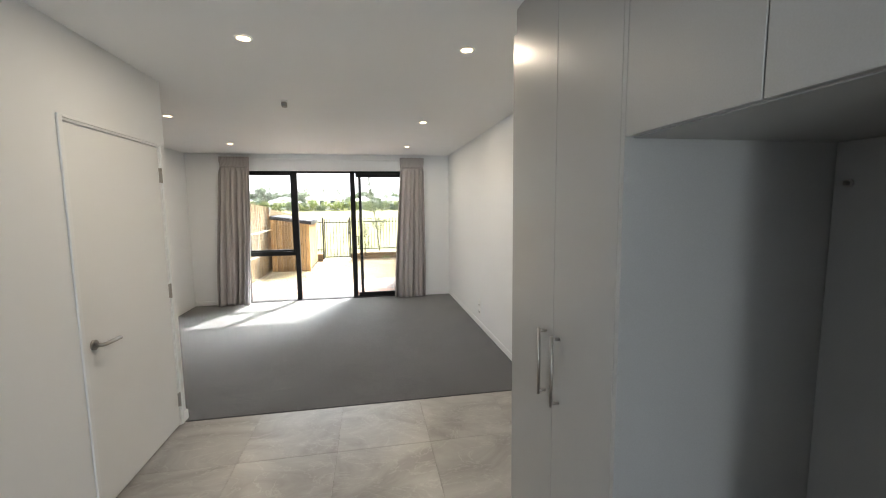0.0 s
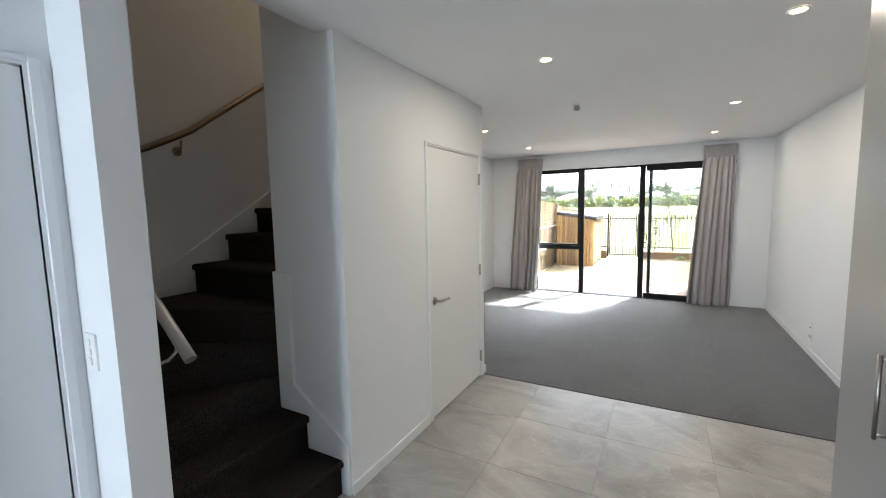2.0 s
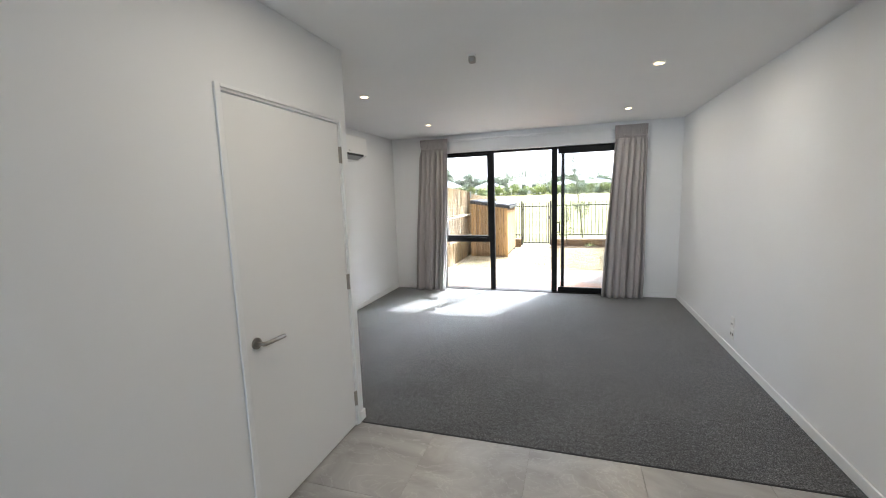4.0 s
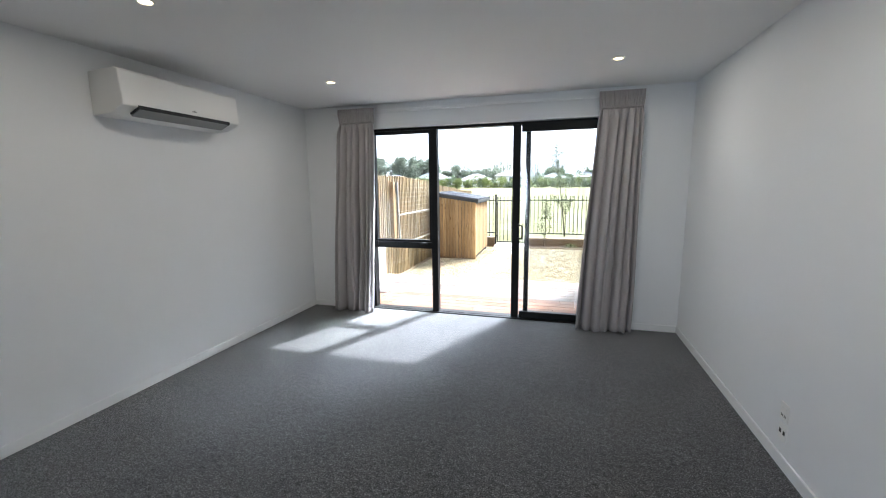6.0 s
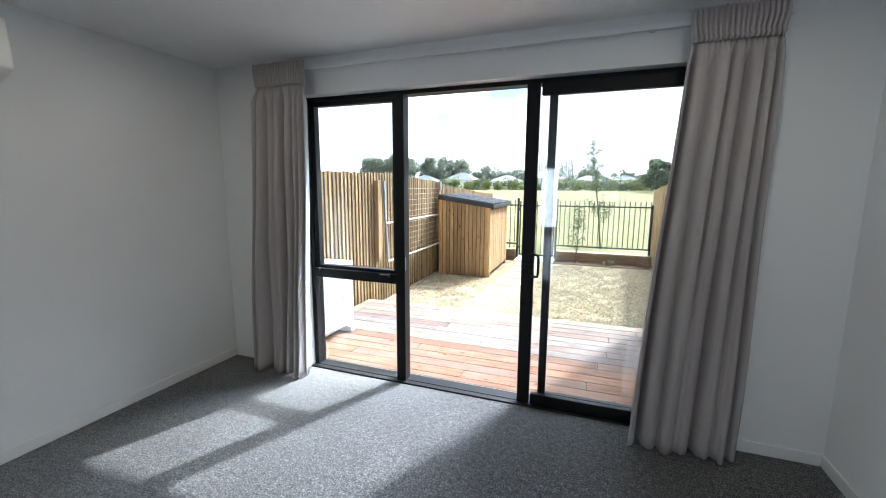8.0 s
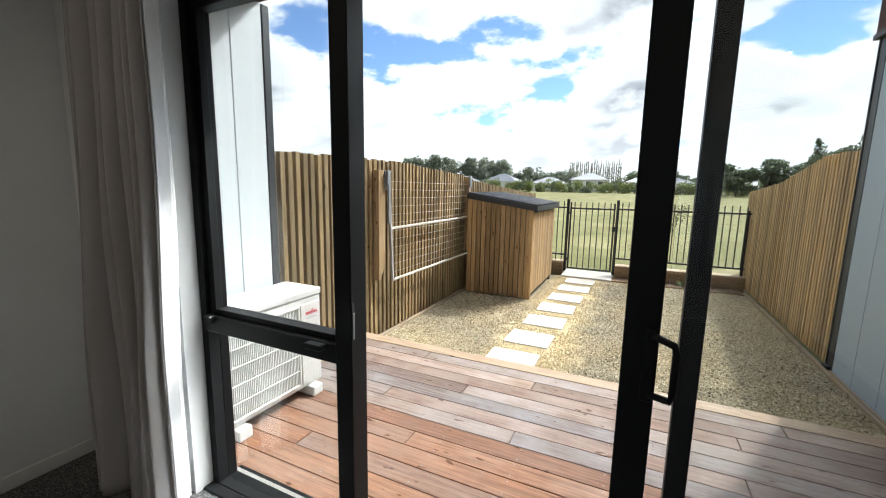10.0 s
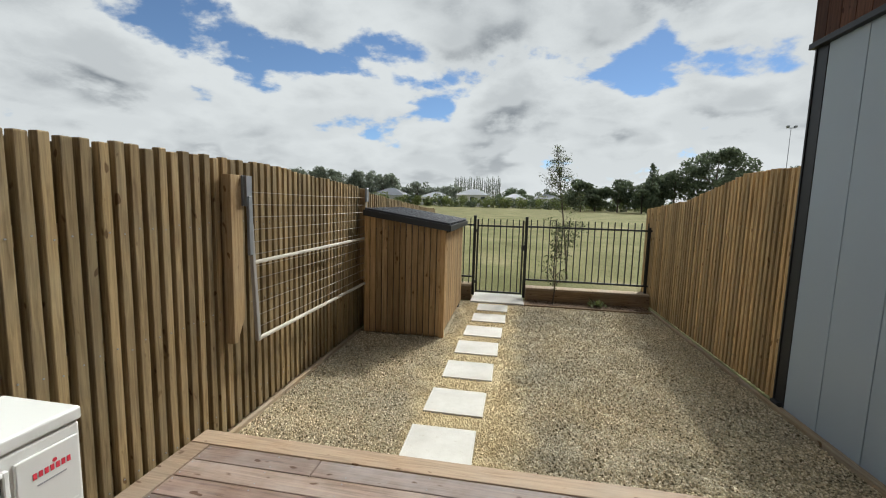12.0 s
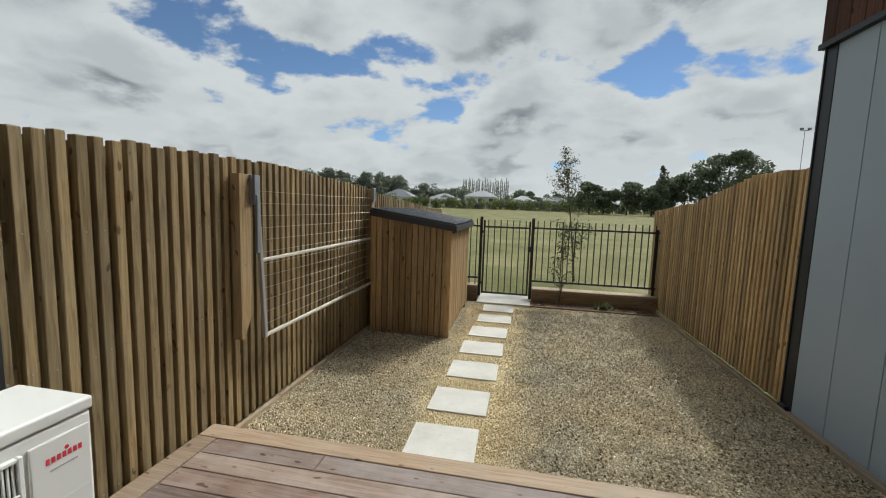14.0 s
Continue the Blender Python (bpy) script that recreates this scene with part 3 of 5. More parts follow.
part("bracket", disc(tube(bmesh.new(), [(-1.368, 0.73, 1.085), (-1.368, 0.73, 1.03), (-1.368, 0.70, 1.005), (-1.368, 0.605, 1)], 0.006, 8), (-1.368, 0.607, 1), (0, 1, 0), 0.03, 0.008), M_steel, rail)


def wall_plate(name, label, at, look_to, w, h, marks):
    """A small white plate on a wall, with its rockers."""
    p = thing(name, at, label, name.replace("_", " "))
    x, y, z = at
    d = {"-x": (-1, 0), "-y": (0, -1)}[look_to]
    for (u0, u1, v0, v1, t0, t1), nm, mt in marks:
        if d[0]:
            part(nm, boxes((x - t1, x - t0, y + u0, y + u1, z + v0, z + v1), bevel=0.001), mt, p)
        else:
            part(nm, boxes((x + u0, x + u1, y - t1, y - t0, z + v0, z + v1), bevel=0.001), mt, p)
    return p


switch = [((-0.036, 0.036, -0.058, 0.058, 0, 0.007), "plate", M_plastic)] + [((-0.010, 0.010, v - 0.011, v + 0.011, 0.007, 0.011), "rocker", M_plastic) for v in (-0.03, 0, 0.03)]
wall_plate("light_switch", "white plastic light switch on the hallway wall", (-1.37, 0.49, 1.11), "-y", 0.07, 0.116, switch)
outlet = [((-0.036, 0.036, -0.047, 0.047, 0, 0.008), "plate", M_plastic)] + [((u - 0.008, u + 0.008, 0.012, 0.030, 0.008, 0.011), "rocker", M_plastic) for u in (-0.016, 0.016)] + \
         [((u - 0.002, u + 0.002, -0.028, -0.014, 0.008, 0.0085), "socket_slot", M_dark) for u in (-0.02, -0.008, 0.008, 0.02)]
wall_plate("power_outlet", "white plastic power outlet low on the wall", (XR, 5.08, 0.300), "-x", 0.07, 0.095, outlet)
data_plate = [((-0.036, 0.036, -0.047, 0.047, 0, 0.008), "plate", M_plastic)] + [((u - 0.009, u + 0.009, -0.01, 0.012, 0.008, 0.0085), "data_port", M_dark) for u in (-0.018, 0.018)]
wall_plate("data_outlet", "white plastic data outlet low on the wall", (XR, 5.075, 0.190), "-x", 0.07, 0.095, data_plate)

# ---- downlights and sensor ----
# the last, over the stairs, is unseen, added to warm and light the stairwell
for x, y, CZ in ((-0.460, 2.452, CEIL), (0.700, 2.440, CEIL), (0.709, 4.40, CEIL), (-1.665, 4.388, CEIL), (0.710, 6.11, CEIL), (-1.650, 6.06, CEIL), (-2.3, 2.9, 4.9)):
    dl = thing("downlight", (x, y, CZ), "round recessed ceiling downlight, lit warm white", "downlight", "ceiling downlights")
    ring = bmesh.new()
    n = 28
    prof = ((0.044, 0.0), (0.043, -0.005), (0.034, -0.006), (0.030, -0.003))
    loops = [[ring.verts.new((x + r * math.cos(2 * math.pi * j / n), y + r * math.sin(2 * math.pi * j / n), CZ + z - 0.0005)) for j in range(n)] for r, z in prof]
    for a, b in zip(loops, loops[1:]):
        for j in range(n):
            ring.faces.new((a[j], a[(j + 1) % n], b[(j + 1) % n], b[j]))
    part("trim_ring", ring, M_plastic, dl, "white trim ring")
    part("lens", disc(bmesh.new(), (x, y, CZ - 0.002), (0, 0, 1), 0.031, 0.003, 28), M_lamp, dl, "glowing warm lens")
    ld = bpy.data.lights.new("downlight_lamp", "AREA")
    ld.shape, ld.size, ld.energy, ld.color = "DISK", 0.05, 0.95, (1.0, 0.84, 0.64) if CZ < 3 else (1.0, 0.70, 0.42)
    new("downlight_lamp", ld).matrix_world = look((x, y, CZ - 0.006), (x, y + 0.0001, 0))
sensor = thing("ceiling_sensor", (-0.507, 3.69, CEIL), "small white sensor hanging under the ceiling", "sensor")
part("mount", disc(bmesh.new(), (-0.507, 3.69, CEIL - 0.006), (0, 0, 1), 0.026, 0.012, 20), M_plastic, sensor)
part("body", boxes((-0.527, -0.487, 3.668, 3.712, CEIL - 0.052, CEIL - 0.012), bevel=0.006, segments=2), M_alu, sensor)
part("sensor_eye", disc(bmesh.new(), (-0.507, 3.667, CEIL - 0.036), (0, 1, 0), 0.010, 0.004, 14), M_greytext, sensor, "grey sensor window")

# ---- tall cabinets ----
CT = 2.29


def bar_handle(parent, x, y, z0, z1):
    part("handle", tube(tube(tube(bmesh.new(), [(x - 0.030, y, z0), (x - 0.030, y, z1)], 0.0065, 10), [(x, y, z0 + 0.012), (x - 0.030, y, z0 + 0.012)], 0.0055, 8),
                        [(x, y, z1 - 0.012), (x - 0.030, y, z1 - 0.012)], 0.0055, 8), M_steel, parent, "brushed steel bar handle")


pantry = thing("pantry_cabinet", (1.1, 1.54, 0), "tall grey laminate pantry cabinet with two closed doors", "cabinet", "kitchen cabinets")
part("body", boxes((XC + 0.022, XR - 0.002, 1.150, 1.956, 0.09, CT)), M_lam, pantry)
part("toe_kick", boxes((XC + 0.06, XR - 0.002, 1.155, 1.95, 0.0, 0.09)), M_lam, pantry)
part("end_panel", boxes((XC + 0.002, XR - 0.002, 1.956, 1.972, 0.0, CT), bevel=0.001), M_lam, pantry)
for y0, y1, hy in ((1.5275, 1.955, 1.586), (1.151, 1.5245, 1.475)):
    dr = part("door", boxes((XC, XC + 0.019, y0, y1, 0.095, CT - 0.003), bevel=0.0015), M_lam, pantry)
    bar_handle(dr, XC, hy, 0.806, 1.070)
part("recess_panel", boxes((XC, XR - 0.002, 1.132, 1.149, 0.0, CT), bevel=0.001), M_lam, pantry)

over = thing("overhead_cabinet", (1.1, 0.745, 1.71), "grey laminate cupboard over the empty fridge space", "cabinet", "kitchen cabinets")
part("body", boxes((XC + 0.022, XR - 0.002, 0.372, 1.130, 1.71, CT)), M_lam, over)
for y0, y1 in ((0.7585, 1.130), (0.372, 0.7555)):
    part("door", boxes((XC, XC + 0.019, y0, y1, 1.712, CT - 0.003), bevel=0.0015), M_lam, over)
# grey sheet added over the white wall to darken the fridge space
part("back_panel", boxes((XR - 0.020, XR - 0.004, 0.372, 1.130, 0.0, 1.708), bevel=0.001), M_lam, over)
side = thing("tall_cabinet", (1.1, -0.1, 0), "tall grey laminate cabinet beside the fridge space", "cabinet", "kitchen cabinets")
part("side_panel", boxes((XC, XR - 0.002, 0.352, 0.370, 0, CT), bevel=0.001), M_lam, side)
part("body", boxes((XC + 0.022, XR - 0.002, -0.55, 0.350, 0.0, CT)), M_lam, side)
part("door", boxes((XC, XC + 0.019, -0.548, 0.348, 0.095, CT - 0.003), bevel=0.0015), M_lam, side)
solid("cabinet_bulkhead", boxes((XC + 0.012, XR, -0.55, 1.962, CT, CEIL)), M_lam, "flat filler between the cabinets and the ceiling", "bulkhead", S)
solid("water_tap", disc(tube(bmesh.new(), [(XR - 0.02, 1.09, 1.59), (XR - 0.05, 1.09, 1.59)], 0.006, 10), (XR - 0.023, 1.09, 1.59), (1, 0, 0), 0.012, 0.006), M_steel,
      "small steel water tap on the fridge space wall", "tap")

# ---- glazed wall ----
FY0, FY1 = 7.17, 7.27
win = thing("window_1", (-0.52, 7.2, 0), "black aluminium glazed doors and window, slider open", "sliding door", "", S)
part("window_frame", boxes((WX0, WX0 + 0.05, FY0, FY1, 0, WH), (WX1 - 0.05, WX1, FY0, FY1, 0, WH), (WX0 + 0.05, WX1 - 0.05, FY0, FY1, WH - 0.04, WH),
                           (WX0 + 0.05, WX1 - 0.05, FY0, FY1, -0.03, 0.012), bevel=0.002), M_black, win)
part("mullion", boxes((-1.085, -1.012, 7.150, 7.236, 0.0, WH - 0.04), bevel=0.003), M_black, win)
mid = part("transom", boxes((WX0 + 0.05, -1.085, FY0 - 0.004, FY1 - 0.01, 0.757, 0.83), bevel=0.003), M_black, win)
part("window_stay", boxes((-1.80, -1.76, FY0 - 0.030, FY0 - 0.004, 0.800, 0.835), (-1.22, -1.14, FY0 - 0.040, FY0 - 0.004, 0.806, 0.828), bevel=0.004), M_black, mid, "black window catch")
part("sash", boxes((WX0 + 0.05, WX0 + 0.085, FY0 + 0.02, FY1 - 0.02, 0.83, WH - 0.04), (-1.12, -1.085, FY0 + 0.02, FY1 - 0.02, 0.83, WH - 0.04),
                   (WX0 + 0.085, -1.12, FY0 + 0.02, FY1 - 0.02, WH - 0.075, WH - 0.04), (WX0 + 0.085, -1.12, FY0 + 0.02, FY1 - 0.02, 0.83, 0.855), bevel=0.002), M_black, win)
for z0, z1 in ((0.012, 0.757), (0.855, WH - 0.075)):
    g = part("pane", boxes((WX0 + 0.05, -1.085, 7.222, 7.227, z0, z1)), M_glass, win, "clear glass pane")
    g.visible_shadow = False
fix = part("fixed_panel", boxes((-0.035, 0.015, 7.225, 7.262, 0.012, WH - 0.04), (0.745, 0.78, 7.225, 7.262, 0.012, WH - 0.04), (0.015, 0.745, 7.225, 7.262, 0.012, 0.07),
                                (0.015, 0.745, 7.225, 7.262, WH - 0.10, WH - 0.04), bevel=0.002), M_black, win)
g = part("pane", boxes((0.015, 0.745, 7.241, 7.246, 0.07, WH - 0.10)), M_glass, fix, "clear glass pane")
g.visible_shadow = False
sl = part("sliding_panel", boxes((-0.165, -0.085, 7.150, 7.192, 0.014, WH - 0.04), (0.70, 0.775, 7.150, 7.192, 0.014, WH - 0.04), (-0.075, 0.70, 7.150, 7.192, 0.014, 0.085),
                                 (-0.075, 0.70, 7.150, 7.192, WH - 0.115, WH - 0.04), bevel=0.002), M_black, win)
g = part("pane", boxes((-0.075, 0.70, 7.168, 7.173, 0.085, WH - 0.115)), M_glass, sl, "clear glass pane")
g.visible_shadow = False
hd = boxes((-0.118, -0.088, 7.140, 7.150, 0.885, 1.075), bevel=0.003)
tube(hd, [(-0.098, 7.142, 0.905), (-0.055, 7.112, 0.912), (-0.050, 7.110, 0.93), (-0.050, 7.110, 1.03), (-0.055, 7.112, 1.048), (-0.098, 7.142, 1.055)], 0.009, 10)
part("door_handle", hd, M_black, sl, "black D-shaped pull handle")
part("lock_pocket", boxes((-1.012, -1.0105, 7.153, 7.167, 0.865, 1.00)), M_dark, win)
part("lock_plate", boxes((-1.012, -1.008, 7.156, 7.165, 0.87, 0.965), bevel=0.001), M_galv, win, "steel strike plate with screws")
part("sill", boxes((WX0, WX1, 7.12, 7.17, -0.012, 0.010), (WX0, WX1, FY1, 7.33, -0.06, -0.012), bevel=0.003), M_black, win, "black aluminium door sill")
solid("window_reveal", boxes((WX0 - 0.001, WX0 + 0.012, YB - 0.004, FY0, 0, WH), (WX1 - 0.012, WX1 + 0.001, YB - 0.004, FY0, 0, WH), (WX0 + 0.012, WX1 - 0.012, YB - 0.004, FY0, WH - 0.012, WH + 0.001)),
      M_trim, "white painted reveal round the glazed opening", "trim", S)


def fold(v):
    """Across one fold: a rounded crest, then a narrower deep valley. Gives (along, depth)."""
    return v + 0.095 * math.sin(2 * math.pi * v), (0.5 - 0.5 * math.cos(2 * math.pi * v)) ** 1.5


def curtain(x0t, x1t, x0b, x1b, y, seed, label, folds, lean=1):
    """A pencil-pleated curtain: a gathered band at its heading, and below it uneven flat folds with tight tucks."""
    rnd = random.Random(seed)
    cu = thing("curtain", ((x0b + x1b) / 2, y, 0.01), label, "curtain", "curtains at the glazed doors")
    per, nz = 18, 60
    nx = folds * per
    wid = [rnd.uniform(0.42, 1.7) for _ in range(folds)]
    cum = [sum(wid[:i]) / sum(wid) for i in range(folds + 1)]
    am = [rnd.uniform(0.4, 1.1) for _ in range(folds)]
    drift = [rnd.uniform(-0.9, 0.9) for _ in range(folds + 1)]
    fade = [rnd.uniform(0.1, 0.5) if rnd.random() < 0.35 else 1.0 for _ in range(folds)]
    tilt = [rnd.uniform(-0.085, 0.085) for _ in range(folds)]
    z1 = 2.335
    band_w = 0.062

    def at(i, v, w):
        """Fold i, v across it, w down."""
        z = z1 + (0.012 - z1) * w
        below = max(0.0, min(1.0, (w - band_w) / 0.05))
        lower = max(0.0, (w - band_w) / (1 - band_w))
        al, de = fold(v)
        if lean < 0:
            al, de = 1 - fold(1 - v)[0], fold(1 - v)[1]
        # some tucks open out on their way down
        strength = am[i] * (1 - (1 - fade[i]) * min(1, 1.3 * lower))
        flat = 1 - below * min(1, strength + 0.25)
        al = al + (v - al) * flat
        e0 = cum[i] + drift[i] / folds * 0.5 * lower * (0 < i)
        e1 = cum[i + 1] + drift[i + 1] / folds * 0.5 * lower * (i + 1 < folds)
        u = e0 + (e1 - e0) * al
        x = (x0t + (x1t - x0t) * u) * (1 - lower) + (x0b + (x1b - x0b) * u) * lower
        x += 0.04 * (x1t - x0t) * (0.5 - u) * math.exp(-((w - band_w - 0.008) / 0.03) ** 2)
        depth = (0.050 + 0.040 * below + 0.030 * lower) * strength * below
        head = 1 - below
        yy = y - 0.045 + depth * de + 0.022 * head
        yy += tilt[i] * (v - 0.35) * below * (0.4 + 0.6 * lower)
        yy += head * 0.008 * math.cos(2 * math.pi * u * folds * 3.0)
        yy += 0.014 * math.exp(-((w - band_w) / 0.010) ** 2)
        yy += 0.022 * lower * math.sin(2.2 * math.pi * u + 2.2 * w + seed) + 0.006 * math.sin(11 * w + 7 * u + seed) * below
        x += 0.012 * lower * math.sin(4.5 * w + seed + 3 * u)
        return x, yy, z + 0.010 * lower * math.sin(7 * u + seed)

    for nm, mt, back, s0, s1 in (("cloth", M_cloth, 0.0, 0, 1.0), ("lining", M_lining, 0.008, 0.04, 0.985)):
        bm = bmesh.new()
        rows = []
        for j in range(nz + 1):
            w = s0 + (s1 - s0) * (j / nz) ** 1.35
            row = [bm.verts.new(Vector(at(min(i // per, folds - 1), (i - per * min(i // per, folds - 1)) / per, w)) + Vector((0, back, 0))) for i in range(nx + 1)]
            rows.append(row)
        for a, b in zip(rows, rows[1:]):
            for i in range(nx):
                bm.faces.new((a[i], a[i + 1], b[i + 1], b[i])).smooth = True
        ob = part(nm, bm, mt, cu)
        m = ob.modifiers.new("thick", "SOLIDIFY")
        m.thickness = 0.002
    band = bmesh.new()
    n = folds * 3
    for q in range(n):
        u = (q + 0.5) / n
        x, yy, z = at(min(int(u * folds), folds - 1), 0.5, 0.02)
        x = x0t + (x1t - x0t) * u
        xm = x + 0.06 * (x1t - x0t) * (0.5 - u)
        tube(band, [(x, yy - 0.012, z1 - 0.002), (x, yy - 0.017, z1 - 0.06), (xm, yy - 0.016, z1 - 0.125), (xm + 0.003, yy - 0.022, z1 - 0.142), (xm, yy - 0.010, z1 - 0.155)], 0.0085, 7)
    part("pencil_pleats", band, M_cloth, cu)
    return cu


curtain(-2.10, -1.665, -2.25, -1.765, 6.962, 3, "heavy taupe grey curtain drawn back beside the glass", 7)
curtain(0.655, 1.05, 0.52, 1.045, 6.945, 8, "heavy taupe grey curtain flared at its hem", 6, -1)
track = thing("curtain_track", (-0.55, 7.03, 2.31), "slim white curtain track above the glazed doors", "curtain track")
part("rail", boxes((-2.23, 1.10, 7.030, 7.052, 2.300, 2.326), bevel=0.003), M_trim, track)
for x in (-2.1, -1.2, -0.3, 0.5, 1.0):
    part("bracket", boxes((x - 0.012, x + 0.012, 7.052, YB, 2.302, 2.324), bevel=0.002), M_trim, track)

# ---- heat pump on the wall ----
hp = thing("heat_pump", (XL, 5.205, 2.1), "white wall-mounted heat pump with an open dark vent", "heat pump")
prof = [(XL, 1.965), (XL, 2.245), (-2.40, 2.255), (-2.372, 2.240), (-2.358, 2.06), (-2.362, 2.022), (-2.40, 2.006), (-2.48, 1.970)]
part("casing", prism(prof, 4.735, 5.718, "y", 0.010, 4), M_plastic, hp)
part("vent", prism([(-2.3605, 2.032), (-2.3605, 2.012), (-2.44, 1.978), (-2.44, 2.0)], 4.835, 5.612, "y"), M_dark, hp, "long dark air outlet")
part("louvre", prism([(-2.366, 2.008), (-2.369, 2.003), (-2.440, 1.966), (-2.443, 1.974)], 4.845, 5.596, "y"), M_greytext, hp, "grey tilted louvre blade")
part("badge", boxes((-2.360, -2.3565, 5.25, 5.29, 2.055, 2.062), (-2.360, -2.3565, 5.263, 5.277, 2.063, 2.068)), M_greytext, hp, "tiny grey maker's mark")


# ---- outside: deck ----
INDOORS = set(scene.objects)
DZ, GZ = -0.09, -0.25
deck = thing("deck", (-0.55, 8.3, GZ), "low hardwood deck of brown and grey boards", "deck", "", S)
part("joists", boxes(*[(-2.5 + 0.45 * i, -2.455 + 0.45 * i, 7.36, 9.30, GZ - 0.02, DZ - 0.021) for i in range(9)]), M_sleeper, deck)
BW, PITCH = 0.136, 0.1405
board_me = as_mesh("board", boxes((-0.5, 0.5, -BW / 2, BW / 2, -0.02, 0.0), bevel=0.0025), M_deck)
board_new_me = as_mesh("board", boxes((-0.5, 0.5, -BW / 2, BW / 2, -0.02, 0.0), bevel=0.0025), M_deck_new)
rnd = random.Random(5)
y = 9.205 - PITCH / 2
row = 0
while y > 7.37:
    cut = [-2.50]
    step = (row * 2) % 5
    x = -2.50 + 0.7 + 0.55 * step + rnd.uniform(-0.1, 0.1)
    while x < 1.2:
        cut.append(x)
        x += 2.4 + rnd.uniform(-0.3, 0.3)
    cut.append(1.47)
    for a, b in zip(cut, cut[1:]):
        piece("board", board_new_me if y < 8.25 else board_me, deck, ((a + b) / 2, y, DZ + rnd.uniform(-0.0008, 0.0008)), 0, (b - a - 0.004, 1, 1))
    y -= PITCH
    row += 1
part("front_rim", boxes((-2.64, 1.47, 9.210, 9.345, DZ - 0.02, DZ + 0.002), (-2.64, 1.47, 9.315, 9.340, GZ - 0.05, DZ - 0.0205), bevel=0.003), M_deckrim, deck, "pale worn rim board")
part("side_rim", boxes((-2.64, -2.505, 7.34, 9.206, DZ - 0.02, DZ + 0.002), bevel=0.003), M_deckrim, deck, "pale worn rim board")
screws = bmesh.new()
for i in range(9):
    for r in range(13):
        for s in (-0.045, 0.045):
            disc(screws, (-2.4775 + 0.45 * i, 9.205 - PITCH / 2 - r * PITCH + s, DZ + 0.0012), (0, 0, 1), 0.004, 0.001, 6)
tagged(part("screw_heads", screws, M_galv, deck, "small steel screw heads"), kind="stuff")

# ---- ground ----
gm = bmesh.new()
ys = [-60, 14.45, 25, 45, 70, 100, 160, 300, 700, 1500]
zs = [-0.30, -0.30, -0.26, -0.10, 0.25, 0.75, 1.3, 1.6, 1.8, 1.8]
xs = [-1500, -300, -100, -40, -10, 10, 40, 100, 300, 1500]
grid = [[gm.verts.new((x, yy, z)) for x in xs] for yy, z in zip(ys, zs)]
for a, b in zip(grid, grid[1:]):
    for i in range(len(xs) - 1):
        gm.faces.new((a[i], a[i + 1], b[i + 1], b[i])).smooth = True
solid("ground", gm, M_grass, "wide mown grass field with dry yellow patches", "ground", S)

gravel = bmesh.new()
nx, ny = 60, 66
rows = []
for j in range(ny + 1):
    yy = 9.33 + (14.0 - 9.33) * j / ny
    rows.append([gravel.verts.new((-2.66 + 4.24 * i / nx, yy, GZ + 0.010 * noise.noise((i * 0.33, j * 0.33, 0)) + 0.006 * noise.noise((i * 0.9, j * 0.9, 3)))) for i in range(nx + 1)])
for a, b in zip(rows, rows[1:]):
    for i in range(nx):
        gravel.faces.new((a[i], a[i + 1], b[i + 1], b[i])).smooth = True
solid("gravel_bed", gravel, M_gravel, "pale tan pea gravel courtyard surface", "gravel", S)

PAVERS = [(-1.175, 9.745), (-1.145, 10.37), (-1.110, 11.04), (-1.085, 11.695), (-1.06, 12.325), (-1.025, 12.985), (-1.005, 13.595)]


def in_paver(x, y, grow=0.0):
    return any(abs(x - px) < 0.225 + grow and abs(y - py) < 0.215 + grow for px, py in PAVERS)


rs = np.random.RandomState(11)
oct_v = np.array([(1, 0, 0), (-1, 0, 0), (0, 1, 0), (0, -1, 0), (0, 0, 1), (0, 0, -1)], float)
oct_f = np.array([(0, 2, 4), (2, 1, 4), (1, 3, 4), (3, 0, 4), (2, 0, 5), (1, 2, 5), (3, 1, 5), (0, 3, 5)])
verts, faces, made = [], [], 0
for x, yy in zip(rs.uniform(-2.62, 1.55, 90000), 9.35 + (13.95 - 9.35) * rs.uniform(0, 1, 90000) ** 1.25):
    if in_paver(x, yy, -0.02) or (x < -1.53 and 11.95 < yy):
        continue
    if made >= 72000:
        break
    r = rs.uniform(0.0045, 0.0105)
    v = oct_v * (r * rs.uniform(0.7, 1.35), r * rs.uniform(0.7, 1.2), r * rs.uniform(0.6, 1.0))
    v = v + rs.normal(0, r * 0.16, v.shape)
    a = rs.uniform(0, 6.28)
    ca, sa = math.cos(a), math.sin(a)
    v = np.column_stack((v[:, 0] * ca - v[:, 1] * sa + x, v[:, 0] * sa + v[:, 1] * ca + yy, v[:, 2] + GZ + 0.004))
    faces.append(oct_f + 6 * made)
    verts.append(v)
    made += 1
me = bpy.data.meshes.new("gravel_stones")
me.from_pydata(np.concatenate(verts).tolist(), [], np.concatenate(faces).tolist())
me.materials.append(M_stone)
tagged(new("gravel_stones", me), "loose rounded tan and cream gravel stones", "gravel", kind="stuff")

